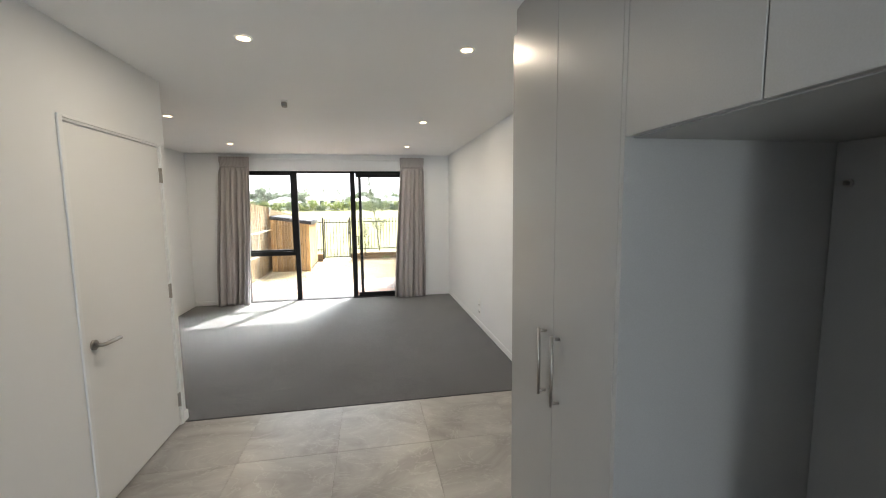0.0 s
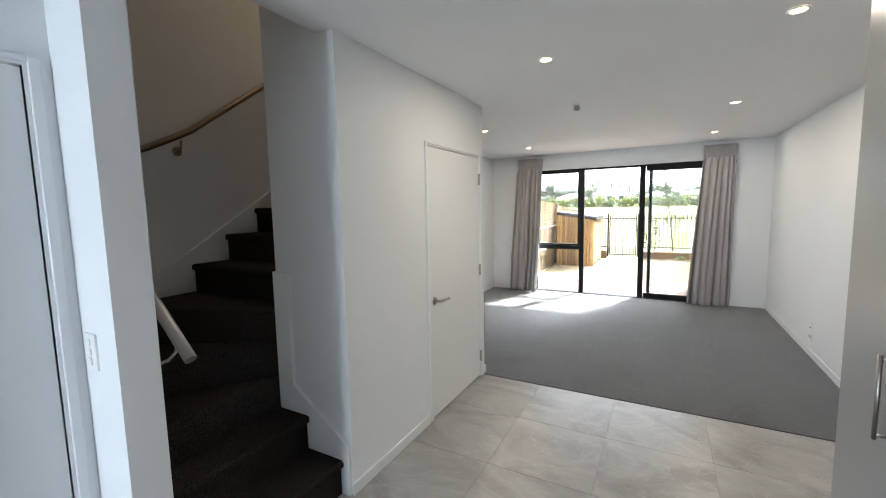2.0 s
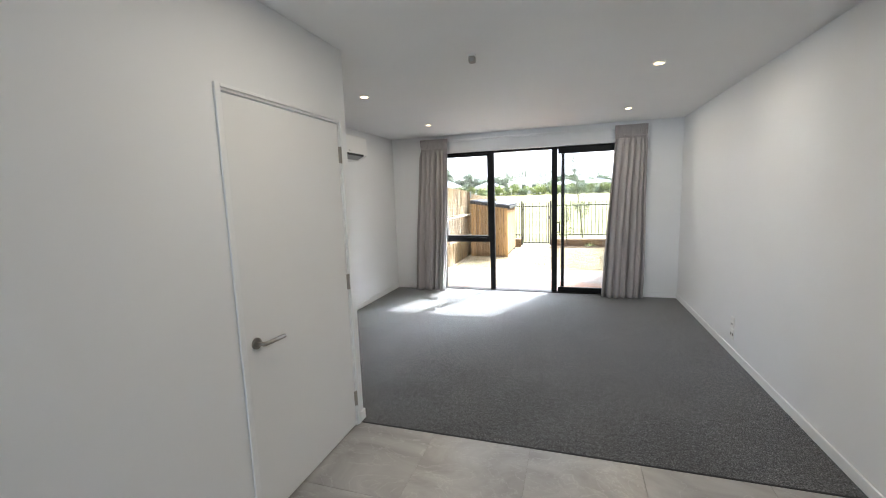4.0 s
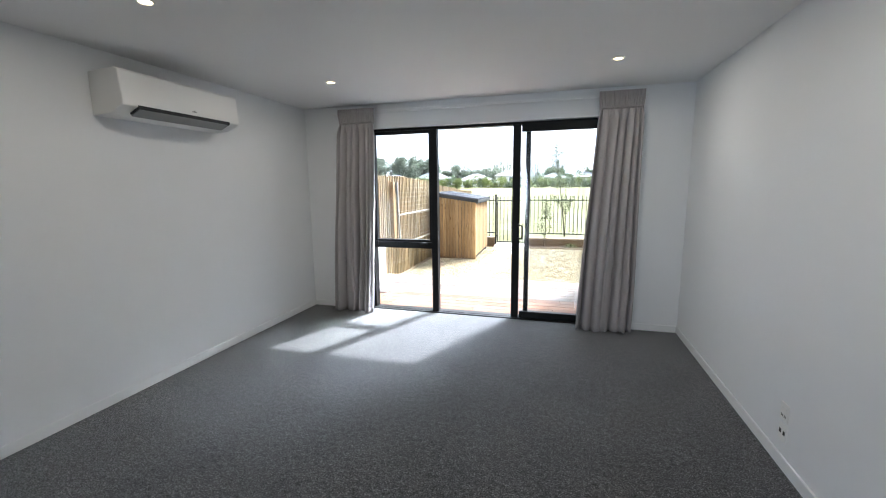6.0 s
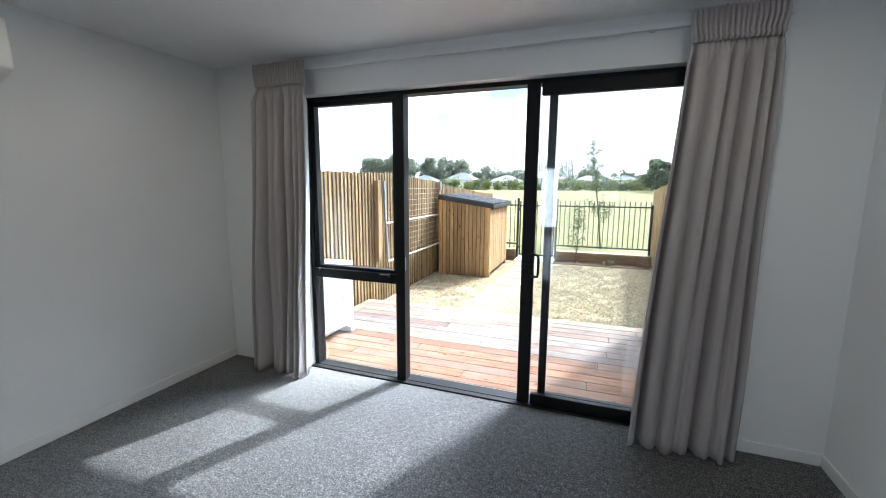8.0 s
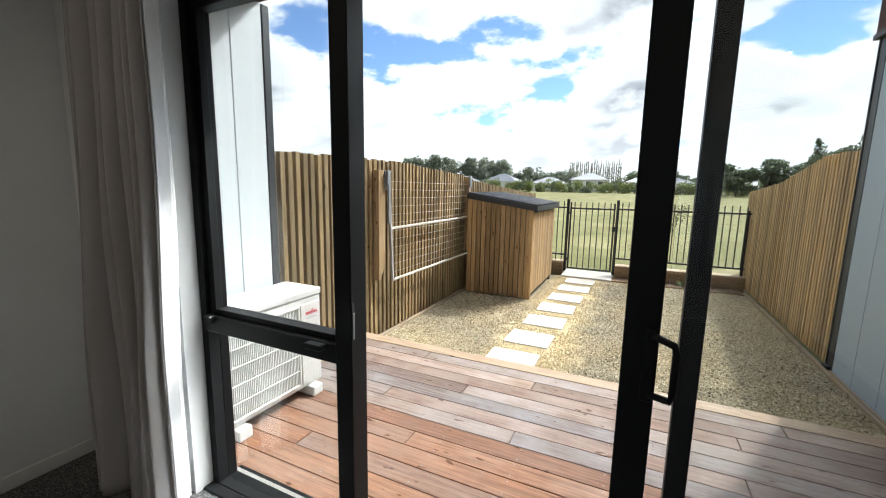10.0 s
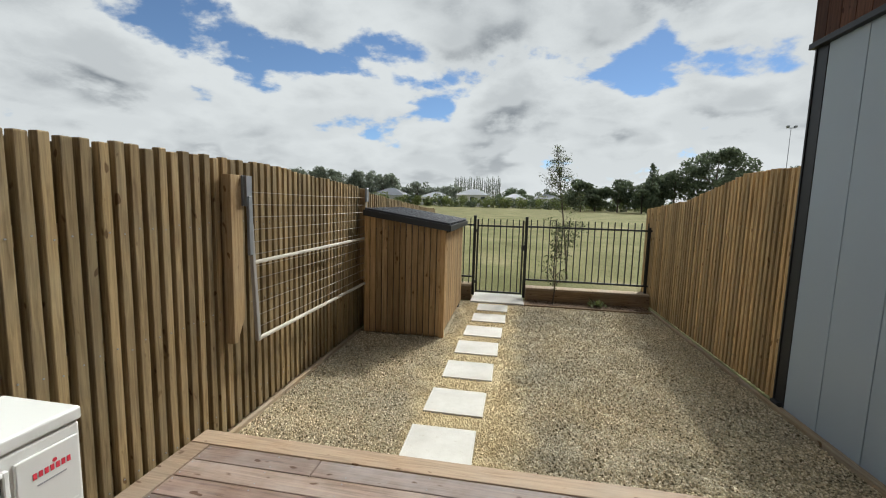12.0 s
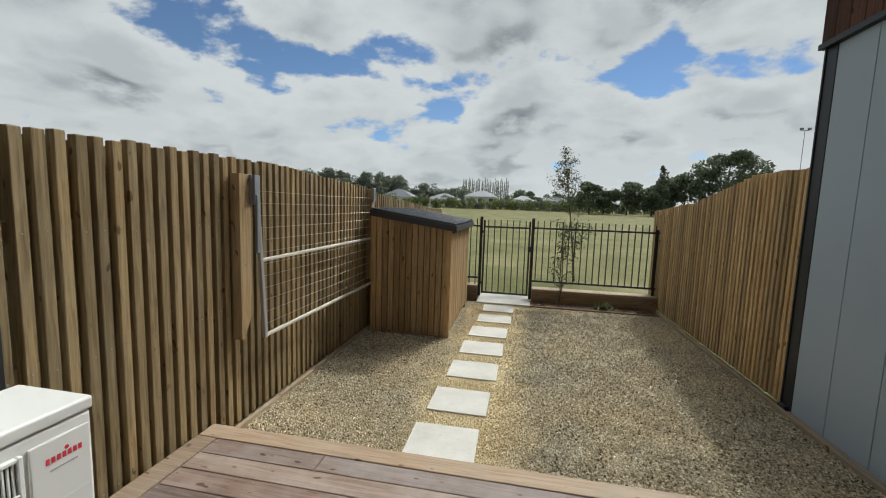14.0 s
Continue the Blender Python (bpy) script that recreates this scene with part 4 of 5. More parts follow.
path = thing("paver_path", (-1.09, 11.7, GZ), "row of square pale concrete pavers set in gravel", "path", "", S)
pave_me = as_mesh("paver", boxes((-0.24, 0.24, -0.21, 0.21, -0.04, 0.010), bevel=0.006, segments=2), M_paver)
for px, py in PAVERS:
    piece("paver", pave_me, path, (px, py, GZ + 0.006), rnd.uniform(-0.012, 0.012))
solid("gate_slab", boxes((-1.40, -0.50, 13.90, 14.62, GZ - 0.06, GZ + 0.030), bevel=0.01), M_paver, "pale concrete pad under the gate", "slab", S)
solid("timber_edging", boxes((-2.635, -2.600, 9.35, 11.95, GZ - 0.06, GZ + 0.035), bevel=0.004), M_edge, "low timber edging board along the fence foot", "edging", S)
solid("timber_edging", boxes((1.500, 1.535, 9.35, 14.02, GZ - 0.06, GZ + 0.035), bevel=0.004), M_edge, "low timber edging board along the fence foot", "edging", S)
solid("timber_edging", boxes((-0.50, 1.50, 13.895, 13.93, GZ - 0.06, GZ + 0.025), bevel=0.004), M_sleeper, "low timber edging board before the planting bed", "edging", S)


# ---- fences ----
def lerp(tab, v):
    return float(np.interp(v, [a for a, _ in tab], [b for _, b in tab]))


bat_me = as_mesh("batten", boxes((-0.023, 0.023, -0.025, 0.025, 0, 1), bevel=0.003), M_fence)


bat_lit_me = as_mesh("batten", boxes((-0.023, 0.023, -0.025, 0.025, 0, 1), bevel=0.003), M_fence_lit)


def batten_fence(x, y0, y1, tops, bottom, behind, label, gap, front):
    f = thing("fence", (x, (y0 + y1) / 2, bottom), label, "fence", "batten fences")
    n = int((y1 - y0) / gap)
    for i in range(n):
        yy = y0 + gap / 2 + i * gap
        h = lerp(tops, yy) - bottom + rnd.uniform(-0.012, 0.006)
        # the darker pine in the back row deepens the shade in the gaps
        piece("batten", bat_me, f, (x + behind * 0.097, yy + gap / 2, bottom), 0, (1, 1, h - 0.02))
        piece("batten", front, f, (x + rnd.uniform(-0.003, 0.003), yy + rnd.uniform(-0.003, 0.003), bottom), rnd.uniform(-0.03, 0.03), (1, rnd.uniform(0.94, 1.04) * (1 if gap > 0.08 else 0.92), h))
    nails = bmesh.new()
    for i in range(n):
        yy = y0 + gap / 2 + i * gap
        for z in (0.02, 0.72, 1.32):
            disc(nails, (x - behind * 0.0275, yy + rnd.uniform(-0.006, 0.006), bottom + z + 0.145 + rnd.uniform(-0.02, 0.02)), (1, 0, 0), 0.0042, 0.003, 6)
    tagged(part("nail_heads", nails, M_galv, f, "small dark nail heads"), kind="stuff")
    for z in (0.02, 0.72, 1.32):
        k0 = y0
        while k0 < y1:
            k1 = min(k0 + 1.6, y1)
            zz = bottom + z + 0.1
            part("rail", boxes((x + behind * 0.0255, x + behind * 0.070, k0, k1 - 0.003, zz, zz + 0.09), bevel=0.003), M_post, f)
            k0 = k1
    return f


LF = ((8.2, 1.65), (9.0, 1.66), (10.2, 1.675), (10.8, 1.64), (12.0, 1.59), (12.5, 1.516), (13.7, 1.444), (16.0, 1.315), (18, 1.25))
RF = ((10.9, 1.80), (11.8, 1.80), (12.3, 1.705), (13.2, 1.54), (14.7, 1.42))
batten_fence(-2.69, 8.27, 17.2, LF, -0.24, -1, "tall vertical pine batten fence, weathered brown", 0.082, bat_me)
batten_fence(1.60, 10.98, 14.9, RF, -0.22, 1, "tall vertical honey pine batten fence, paled for the light on it", 0.074, bat_lit_me)

# ---- folding clothesline on its post ----
cl = thing("clothesline", (-2.6, 10.9, 0.35), "wall-mounted folding clothesline hanging down, silver frame", "clothesline")
for y0, y1, nm in ((9.585, 9.70, "backing_post"), (12.07, 12.16, "backing_post")):
    part(nm, prism([(y0, 0.40), (y0, 1.56), (y1, 1.56), (y1, 0.56), (y0 + 0.03, 0.40)], -2.671, -2.600, "x", 0.004), M_post, cl, "rough sawn timber backing post")
part("hinge_arm", boxes((-2.600, -2.578, 9.742, 9.785, 1.00, 1.42), bevel=0.004), M_galv, cl)
part("hinge_plate", boxes((-2.602, -2.588, 9.690, 9.795, 1.35, 1.56), (-2.602, -2.565, 9.701, 9.706, 1.35, 1.56), bevel=0.002), M_galv, cl, "bent galvanised mounting plate")
part("hinge_plate", boxes((-2.600, -2.572, 12.06, 12.13, 1.40, 1.575), bevel=0.004), M_galv, cl, "bent galvanised mounting plate")
part("side_bar", boxes((-2.560, -2.530, 9.775, 9.81, 0.36, 1.545), bevel=0.004), M_alu, cl)
part("side_bar", boxes((-2.560, -2.530, 12.095, 12.13, 0.37, 1.545), bevel=0.004), M_alu, cl)
for z in (0.36, 0.925):
    part("cross_bar", boxes((-2.556, -2.528, 9.79, 12.12, z + 0.003, z + 0.031), bevel=0.008, segments=2), M_line, cl, "pale round-edged cross bar")
for i in range(12):
    z = 0.46 + i * 0.09
    if abs(z - 0.94) < 0.03:
        continue
    part("line", tube(bmesh.new(), [(-2.545, 9.80, z), (-2.545, 10.9, z - 0.008), (-2.545, 12.11, z)], 0.0024, 6), M_line, cl)
for ob in list(cl.children):
    if ob.name.split(".")[0] in ("side_bar", "cross_bar", "line"):
        for v in ob.data.vertices:
            v.co.x += (1.545 - v.co.z) * 0.05 - 0.078

# ---- bin shed ----
SX0, SX1, SY0, SY1 = -2.57, -1.53, 11.965, 13.62
shed = thing("bin_shed", (-2.05, 12.8, GZ), "pine batten bin shed with dark corrugated lid", "shed")
# solid near-black box stands in for the shade inside the shed
part("frame", boxes((SX0 + 0.03, SX1 - 0.03, SY0 + 0.03, SY1 - 0.03, GZ + 0.03, 1.06)), M_dark, shed, "solid near-black core for the shade behind the battens")
sb_me = as_mesh("batten", boxes((-0.033, 0.033, -0.010, 0.010, 0, 1), bevel=0.0025), M_shed)
nb = 13
for i in range(nb):
    x = SX0 + 0.04 + i * (SX1 - SX0 - 0.115) / (nb - 1)
    piece("batten", sb_me, shed, (x, SY0 + 0.010, GZ + 0.01), 0, (1, 1, 1.318 + 0.165 * (SX1 - x) / (SX1 - SX0) + rnd.uniform(0, 0.008)))
part("corner_post", boxes((SX1 - 0.062, SX1 - 0.002, SY0 - 0.006, SY0 + 0.055, GZ, 1.085), bevel=0.003), M_shed, shed, "pale corner board")
# near-black sheet puts the shade between the door battens
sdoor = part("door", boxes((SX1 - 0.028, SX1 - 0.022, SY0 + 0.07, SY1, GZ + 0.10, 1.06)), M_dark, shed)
ns = 20
for i in range(ns):
    yy = SY0 + 0.10 + i * (SY1 - SY0 - 0.13) / (ns - 1)
    piece("batten", sb_me, sdoor, (SX1 - 0.010, yy, GZ + 0.09), math.pi / 2, (1, 1, 1.205))
part("door_pull", boxes((SX1 + 0.0005, SX1 + 0.004, SY0 + 0.62, SY0 + 0.66, 0.97, 1.06), bevel=0.002), M_dark, sdoor, "dark slot pull")
part("foot_block", boxes((SX1 - 0.07, SX1 - 0.02, SY1 - 0.09, SY1, GZ - 0.01, GZ + 0.1)), M_dark, shed)
lid = part("lid", prism([(SX0 - 0.0, 1.245), (SX0 - 0.0, 1.288), (SX1 + 0.05, 1.128), (SX1 + 0.05, 1.085)], SY0 - 0.03, SY1 + 0.10, "y", 0.003), M_roof, shed, "dark metal lid")
for i in range(13):
    yy = SY0 + 0.03 + i * (SY1 - SY0 + 0.02) / 12
    part("rib", prism([(SX0, 1.286), (SX0, 1.334), (SX1 + 0.045, 1.175), (SX1 + 0.045, 1.127)], yy - 0.020, yy + 0.020, "y", 0.010), M_roof, lid)
part("lid_trim", prism([(SX0, 1.235), (SX0, 1.306), (SX1 + 0.058, 1.146), (SX1 + 0.058, 1.075)], SY0 - 0.042, SY0 - 0.031, "y", 0.002), M_flash, lid, "dark folded edge trim")
part("lid_trim", boxes((SX1 + 0.0505, SX1 + 0.062, SY0 - 0.03, SY1 + 0.1, 1.075, 1.146), bevel=0.002), M_flash, lid, "dark folded edge trim")

# ---- iron gate and railing ----
FYY = 14.40


def picket_row(parent, x0, x1, z0, z1, n):
    for i in range(n):
        x = x0 + (i + 0.5) * (x1 - x0) / n
        b = boxes((x - 0.008, x + 0.008, FYY - 0.008, FYY + 0.008, z0, z1), bevel=0.002)
        part("picket", b, M_blackout, parent)


gate = thing("gate", (-0.94, FYY, GZ), "closed black metal picket gate on two posts", "gate")
for x in (-1.405, -0.50):
    p = part("post", boxes((x - 0.025, x + 0.025, FYY - 0.025, FYY + 0.025, GZ + 0.03, 1.20), bevel=0.003), M_blackout, gate)
    part("cap", boxes((x - 0.028, x + 0.028, FYY - 0.028, FYY + 0.028, 1.20, 1.212), bevel=0.003), M_blackout, p)
gf = part("gate_frame", boxes((-1.365, -1.335, FYY - 0.015, FYY + 0.015, -0.165, 1.15), (-0.57, -0.54, FYY - 0.015, FYY + 0.015, -0.165, 1.15),
                              (-1.335, -0.57, FYY - 0.015, FYY + 0.015, 1.02, 1.05), (-1.335, -0.57, FYY - 0.015, FYY + 0.015, -0.165, -0.135), bevel=0.002), M_blackout, gate)
picket_row(gate, -1.335, -0.57, -0.135, 1.16, 7)
part("latch", boxes((-0.575, -0.51, FYY - 0.03, FYY - 0.016, 0.62, 0.72), bevel=0.004), M_blackout, gf, "black gate latch")
for z in (0.0, 0.92):
    part("hinge", boxes((-1.385, -1.355, FYY - 0.03, FYY - 0.016, z, z + 0.05), bevel=0.003), M_blackout, gf)
rl = thing("metal_railing", (0.5, FYY, -0.05), "black metal picket railing above a timber planter", "railing")
part("rail", boxes((-0.475, 1.56, FYY - 0.016, FYY + 0.016, 1.03, 1.06), bevel=0.002), M_blackout, rl)
part("rail", boxes((-0.475, 1.56, FYY - 0.016, FYY + 0.016, 0.095, 0.125), bevel=0.002), M_blackout, rl)
picket_row(rl, -0.475, 1.55, 0.09, 1.17, 19)
for x in (0.5, 1.52):
    part("post", boxes((x - 0.02, x + 0.02, FYY - 0.017, FYY + 0.017, -0.06, 1.1), bevel=0.002), M_blackout, rl) if x > 1 else None
r2 = thing("metal_railing", (-1.9, FYY, -0.02), "short black metal picket railing beside the gate", "railing")
part("rail", boxes((-2.62, -1.43, FYY - 0.016, FYY + 0.016, 1.03, 1.06), bevel=0.002), M_blackout, r2)
part("rail", boxes((-2.62, -1.43, FYY - 0.016, FYY + 0.016, 0.095, 0.125), bevel=0.002), M_blackout, r2)
picket_row(r2, -2.62, -1.43, -0.02, 1.17, 11)
for x0, x1 in ((-0.47, 1.56), (-2.62, -1.43)):
    pl = thing("sleeper_wall", ((x0 + x1) / 2, 14.3, GZ - 0.05), "low retaining wall of brown timber sleepers", "retaining wall", "sleeper walls")
    part("sleeper", boxes((x0, x1, 14.26, 14.31, GZ - 0.06, -0.045), bevel=0.006), M_sleeper, pl)
    part("cap_board", boxes((x0, x1, 14.255, 14.52, -0.044, -0.012), bevel=0.005), M_edge, pl, "pale cap board")
    part("fill", boxes((x0, x1, 14.312, 14.50, GZ - 0.06, -0.046)), M_sleeper, pl)


def scatter(name, n, area, z, size, material, label, category, seed, flat=0.35):
    """Small bent leaves or chips lying about an area."""
    q = np.random.RandomState(seed)
    vs, fs = [], []
    for i in range(n):
        x, yy = q.uniform(area[0], area[1]), q.uniform(area[2], area[3])
        a, s, t = q.uniform(0, 6.28), q.uniform(0.5, 1.3) * size, q.uniform(-flat, flat)
        dx, dy = math.cos(a) * s, math.sin(a) * s
        zz = z + abs(t) * s + q.uniform(0, 0.012)
        vs += [(x - dx, yy - dy, zz - t * s), (x + dy * 0.4, yy - dx * 0.4, zz + 0.15 * s), (x + dx, yy + dy, zz + t * s), (x - dy * 0.4, yy + dx * 0.4, zz + 0.1 * s)]
        fs += [(4 * i, 4 * i + 1, 4 * i + 2), (4 * i, 4 * i + 2, 4 * i + 3)]
    m = bpy.data.meshes.new(name)
    m.from_pydata(vs, [], fs)
    m.materials.append(material)
    return tagged(new(name, m), label, category, kind="stuff")


solid("planting_bed", boxes((-0.50, 1.50, 13.93, 14.26, GZ - 0.06, GZ + 0.012)), M_mulch, "dark bark mulch planting bed", "bed", S)
scatter("leaf_mulch", 1900, (-0.48, 1.48, 13.94, 14.25), GZ + 0.012, 0.028, M_mulch, "dry brown leaves and bark mulch", "mulch", 4)
scatter("weeds", 50, (0.55, 0.85, 13.98, 14.2), GZ + 0.02, 0.05, M_weed, "small green weeds in the bed", "weeds", 6, 1.2)

scatter("leaf_litter", 420, (-2.665, -2.635, 9.36, 11.95), GZ + 0.01, 0.018, M_mulch, "dry brown leaf litter along the fence foot", "leaf litter", 9)

# ---- outdoor unit on the deck ----
ac = thing("outdoor_unit", (-2.36, 7.93, DZ), "cream heat pump outdoor unit with wire grille", "heat pump unit")
AX0, AX1, AY0, AY1, AZ0, AZ1 = -2.53, -2.205, 7.46, 8.26, -0.02, 0.675
part("casing", boxes((AX0, AX1, AY0, AY1, AZ0, AZ1 - 0.05), bevel=0.012, segments=3), M_acwhite, ac)
part("top_cover", boxes((AX0 - 0.006, AX1 + 0.006, AY0 - 0.006, AY1 + 0.006, AZ1 - 0.048, AZ1), bevel=0.010, segments=3), M_acwhite, ac)
part("service_panel", boxes((AX1, AX1 + 0.010, 8.06, 8.245, AZ0 + 0.03, AZ1 - 0.09), bevel=0.005, segments=2), M_acwhite, ac)
for z in (0.16, 0.36):
    part("panel_groove", boxes((AX1 + 0.0095, AX1 + 0.011, 8.075, 8.232, z, z + 0.006)), M_grille, ac)
part("fan_opening", boxes((AX1 + 0.0005, AX1 + 0.003, 7.50, 8.03, AZ0 + 0.05, AZ1 - 0.10)), M_dark, ac, "dark fan opening")
gr = part("grille", boxes((AX1 + 0.003, AX1 + 0.020, 7.488, 7.503, AZ0 + 0.04, AZ1 - 0.09), (AX1 + 0.003, AX1 + 0.020, 8.027, 8.042, AZ0 + 0.04, AZ1 - 0.09),
                          (AX1 + 0.003, AX1 + 0.020, 7.503, 8.027, AZ0 + 0.04, AZ0 + 0.055), (AX1 + 0.003, AX1 + 0.020, 7.503, 8.027, AZ1 - 0.105, AZ1 - 0.09), bevel=0.003), M_grille, ac)
for i in range(40):
    yy = 7.513 + i * 0.0129
    part("wire", boxes((AX1 + 0.006, AX1 + 0.014, yy, yy + 0.0045, AZ0 + 0.055, AZ1 - 0.105)), M_grille, gr)
for i in range(4):
    z = AZ0 + 0.15 + i * 0.11
    part("wire", boxes((AX1 + 0.014, AX1 + 0.020, 7.503, 8.027, z, z + 0.006)), M_grille, gr)
for i in range(12):
    z = 0.05 + i * 0.042
    part("coil_fin", boxes((AX0 + 0.04, AX1 - 0.07, AY0 - 0.004, AY0 - 0.0005, z, z + 0.020)), M_dark, ac)
for yy in (7.56, 8.16):
    part("foot", boxes((AX0 - 0.01, AX1 + 0.055, yy - 0.045, yy + 0.045, DZ + 0.001, AZ0), bevel=0.008, segments=2), M_rubber, ac, "pale rubber mounting foot")
# maker's mark as plain red bars
mk = boxes(*[(AX1 + 0.010, AX1 + 0.0112, 8.105 + 0.0165 * i, 8.1155 + 0.0165 * i, 0.505, 0.525) for i in range(7)])
disc(mk, (AX1 + 0.0106, 8.168, 0.536), (1, 0, 0), 0.007, 0.001, 12)
part("badge", mk, M_red, ac, "red maker's mark")
part("badge", boxes((AX1 + 0.010, AX1 + 0.0112, 8.115, 8.20, 0.478, 0.483)), M_greytext, ac, "small grey print line")
for i, (dy, dz) in enumerate(((0.0, 0.0), (0.035, -0.02))):
    part("pipe", tube(bmesh.new(), [(AX0 + 0.02, 7.47, 0.2 + dz), (AX0 - 0.0, 7.40 - dy, 0.2 + dz), (AX0, 7.36, 0.45), (AX0, 7.345, 1.2)], 0.016, 8), M_plastic, ac)

# ---- wings of the terrace beside the yard ----
wing = thing("wall_11", (1.66, 9.1, GZ), "smooth grey wall panels with fine upright joints", "wall", "", S)
joints = [7.30, 7.65, 8.06, 8.46, 8.865, 9.269, 9.674, 10.072, 10.472, 10.84]
for a, b in zip(joints, joints[1:]):
    part("panel", boxes((1.570, 1.60, a + 0.003, b - 0.003, GZ - 0.02, 2.70), bevel=0.002), M_panel, wing)
part("backing", boxes((1.594, 1.80, 7.30, 10.93, GZ - 0.1, 2.70)), M_flash, wing)
part("corner_trim", boxes((1.568, 1.595, 10.843, 10.955, GZ - 0.02, 2.70), bevel=0.002), M_flash, wing, "dark metal corner flashing")
part("end_post", boxes((1.56, 1.80, 10.957, 10.975, GZ - 0.05, 2.70), bevel=0.002), M_flash, wing, "dark metal corner flashing")
part("post_foot", boxes((1.530, 1.60, 10.86, 10.955, GZ - 0.02, GZ + 0.06), bevel=0.004), M_dark, wing, "black plastic foot")
part("base_board", boxes((1.545, 1.569, 9.36, 10.85, GZ - 0.05, GZ + 0.03), bevel=0.003), M_edge, wing)
part("flashing", boxes((1.525, 1.80, 7.30, 11.0, 2.701, 2.745), bevel=0.002), M_flash, wing, "black head flashing")
upper = thing("upper_cladding", (1.66, 9.1, 2.745), "dark red-brown upright timber cladding boards above", "cladding", "", S)
part("backing", boxes((1.56, 1.80, 8.22, 11.0, 2.746, 5.4)), M_flash, upper)
cb_me = as_mesh("board", boxes((-0.011, 0.011, -0.066, 0.066, 0, 2.65), bevel=0.002), M_clad)
for i in range(20):
    piece("board", cb_me, upper, (1.546, 8.30 + 0.1375 * i, 2.747))
lw = thing("wall_12", (-2.68, 7.75, GZ), "pale grey wall panels beside the deck", "wall", "", S)
for a, b in ((7.30, 7.95), (7.95, 8.20)):
    part("panel", boxes((-2.66, -2.60, a + 0.003, b - 0.003, GZ - 0.05, 2.60), bevel=0.002), M_panel_pale, lw)
part("backing", boxes((-2.80, -2.655, 7.30, 8.20, GZ - 0.1, 2.60)), M_flash, lw)
part("corner_trim", boxes((-2.80, -2.595, 8.203, 8.262, GZ - 0.05, 2.60), bevel=0.002), M_flash, lw, "dark metal corner flashing")
solid("upper_storey", boxes((-2.9, 1.558, 7.30, 8.19, 2.602, 5.4), (-2.9, 1.558, 7.30, 7.32, 2.40, 2.602)), M_clad, "timber clad upper storey over the deck", "facade", S)


# ---- trees, houses and distance ----
def leafy(parent, name, material, blobs, n, size, seed):
    """A crown of many small leaf clumps spread through a few uneven blobs (centre, radii)."""
    q = np.random.RandomState(seed)
    vs, fs = [], []
    for i in range(n):
        c, r = blobs[q.randint(len(blobs))]
        d = q.normal(size=3)
        d /= np.linalg.norm(d)
        p = np.array(c) + d * np.array(r) * q.uniform(0.35, 1.05) ** 0.6
        u = q.normal(size=3)
        w = q.normal(size=3)
        u *= size * q.uniform(0.5, 1.2) / np.linalg.norm(u)
        w *= size * q.uniform(0.4, 1.0) / np.linalg.norm(w)
        vs += [tuple(p - u), tuple(p + w * 0.6), tuple(p + u), tuple(p - w * 0.6)]
        fs += [(4 * i, 4 * i + 1, 4 * i + 2), (4 * i, 4 * i + 2, 4 * i + 3)]
    m = bpy.data.meshes.new(name)
    m.from_pydata(vs, [], fs)
    m.materials.append(material)
    return adopt(new(name, m), parent)


def ground_z(yy):
    return float(np.interp(yy, ys, zs))


def tree(x, yy, h, w, label, seed, material, style, clumps, low=0.1):
    """A far tree: tapered trunk, limbs, and an uneven crown of leaf clumps."""
    q = random.Random(seed)
    z0 = ground_z(yy) - 0.05
    t = thing("tree", (x, yy, z0), label, "tree", "poplar row" if style == "slim" else "trees across the field")
    tr = tube(bmesh.new(), [(x, yy, z0), (x + 0.02 * h * q.uniform(-1, 1), yy, z0 + h * 0.35), (x, yy, z0 + h * 0.85)], h * 0.024, 8, 0.2)
    for _ in range(5 if style == "round" else 0):
        a, e = q.uniform(0, 6.28), q.uniform(0.3, 0.55)
        tube(tr, [(x, yy, z0 + h * e * 0.8), (x + math.cos(a) * w * 0.3, yy + math.sin(a) * w * 0.3, z0 + h * (e + 0.15))], h * 0.012, 5, 0.3)
    part("trunk", tr, M_bark, t)
    if style != "round":
        blobs = [((x + q.uniform(-0.08, 0.08) * w, yy, z0 + h * f), (w * 0.5 * s, w * 0.5 * s, h * 0.14)) for f, s in ((0.1, 0.8), (0.25, 0.95), (0.4, 1.0), (0.55, 0.9), (0.7, 0.7), (0.82, 0.48), (0.93, 0.25))]
    else:
        blobs = [((x, yy, z0 + h * (low + (1 - low) * 0.5)), (w * 0.36, w * 0.36, h * (1 - low) * 0.36))]
        for _ in range(15):
            a, f = q.uniform(0, 6.28), q.uniform(low + 0.14, 0.86)
            rr = w * 0.42 * math.sin(math.pi * min(1, (f - low) / (1 - low) * 0.8 + 0.16)) * q.uniform(0.55, 1.0)
            s = q.uniform(0.13, 0.22)
            blobs.append(((x + math.cos(a) * rr, yy + math.sin(a) * rr, z0 + h * f), (w * s, w * s, h * s * 0.62)))
    leafy(t, "crown", material, blobs, clumps, {"slim": 0.22, "column": 0.36, "round": 0.30 + 0.008 * h}[style], seed)
    return t


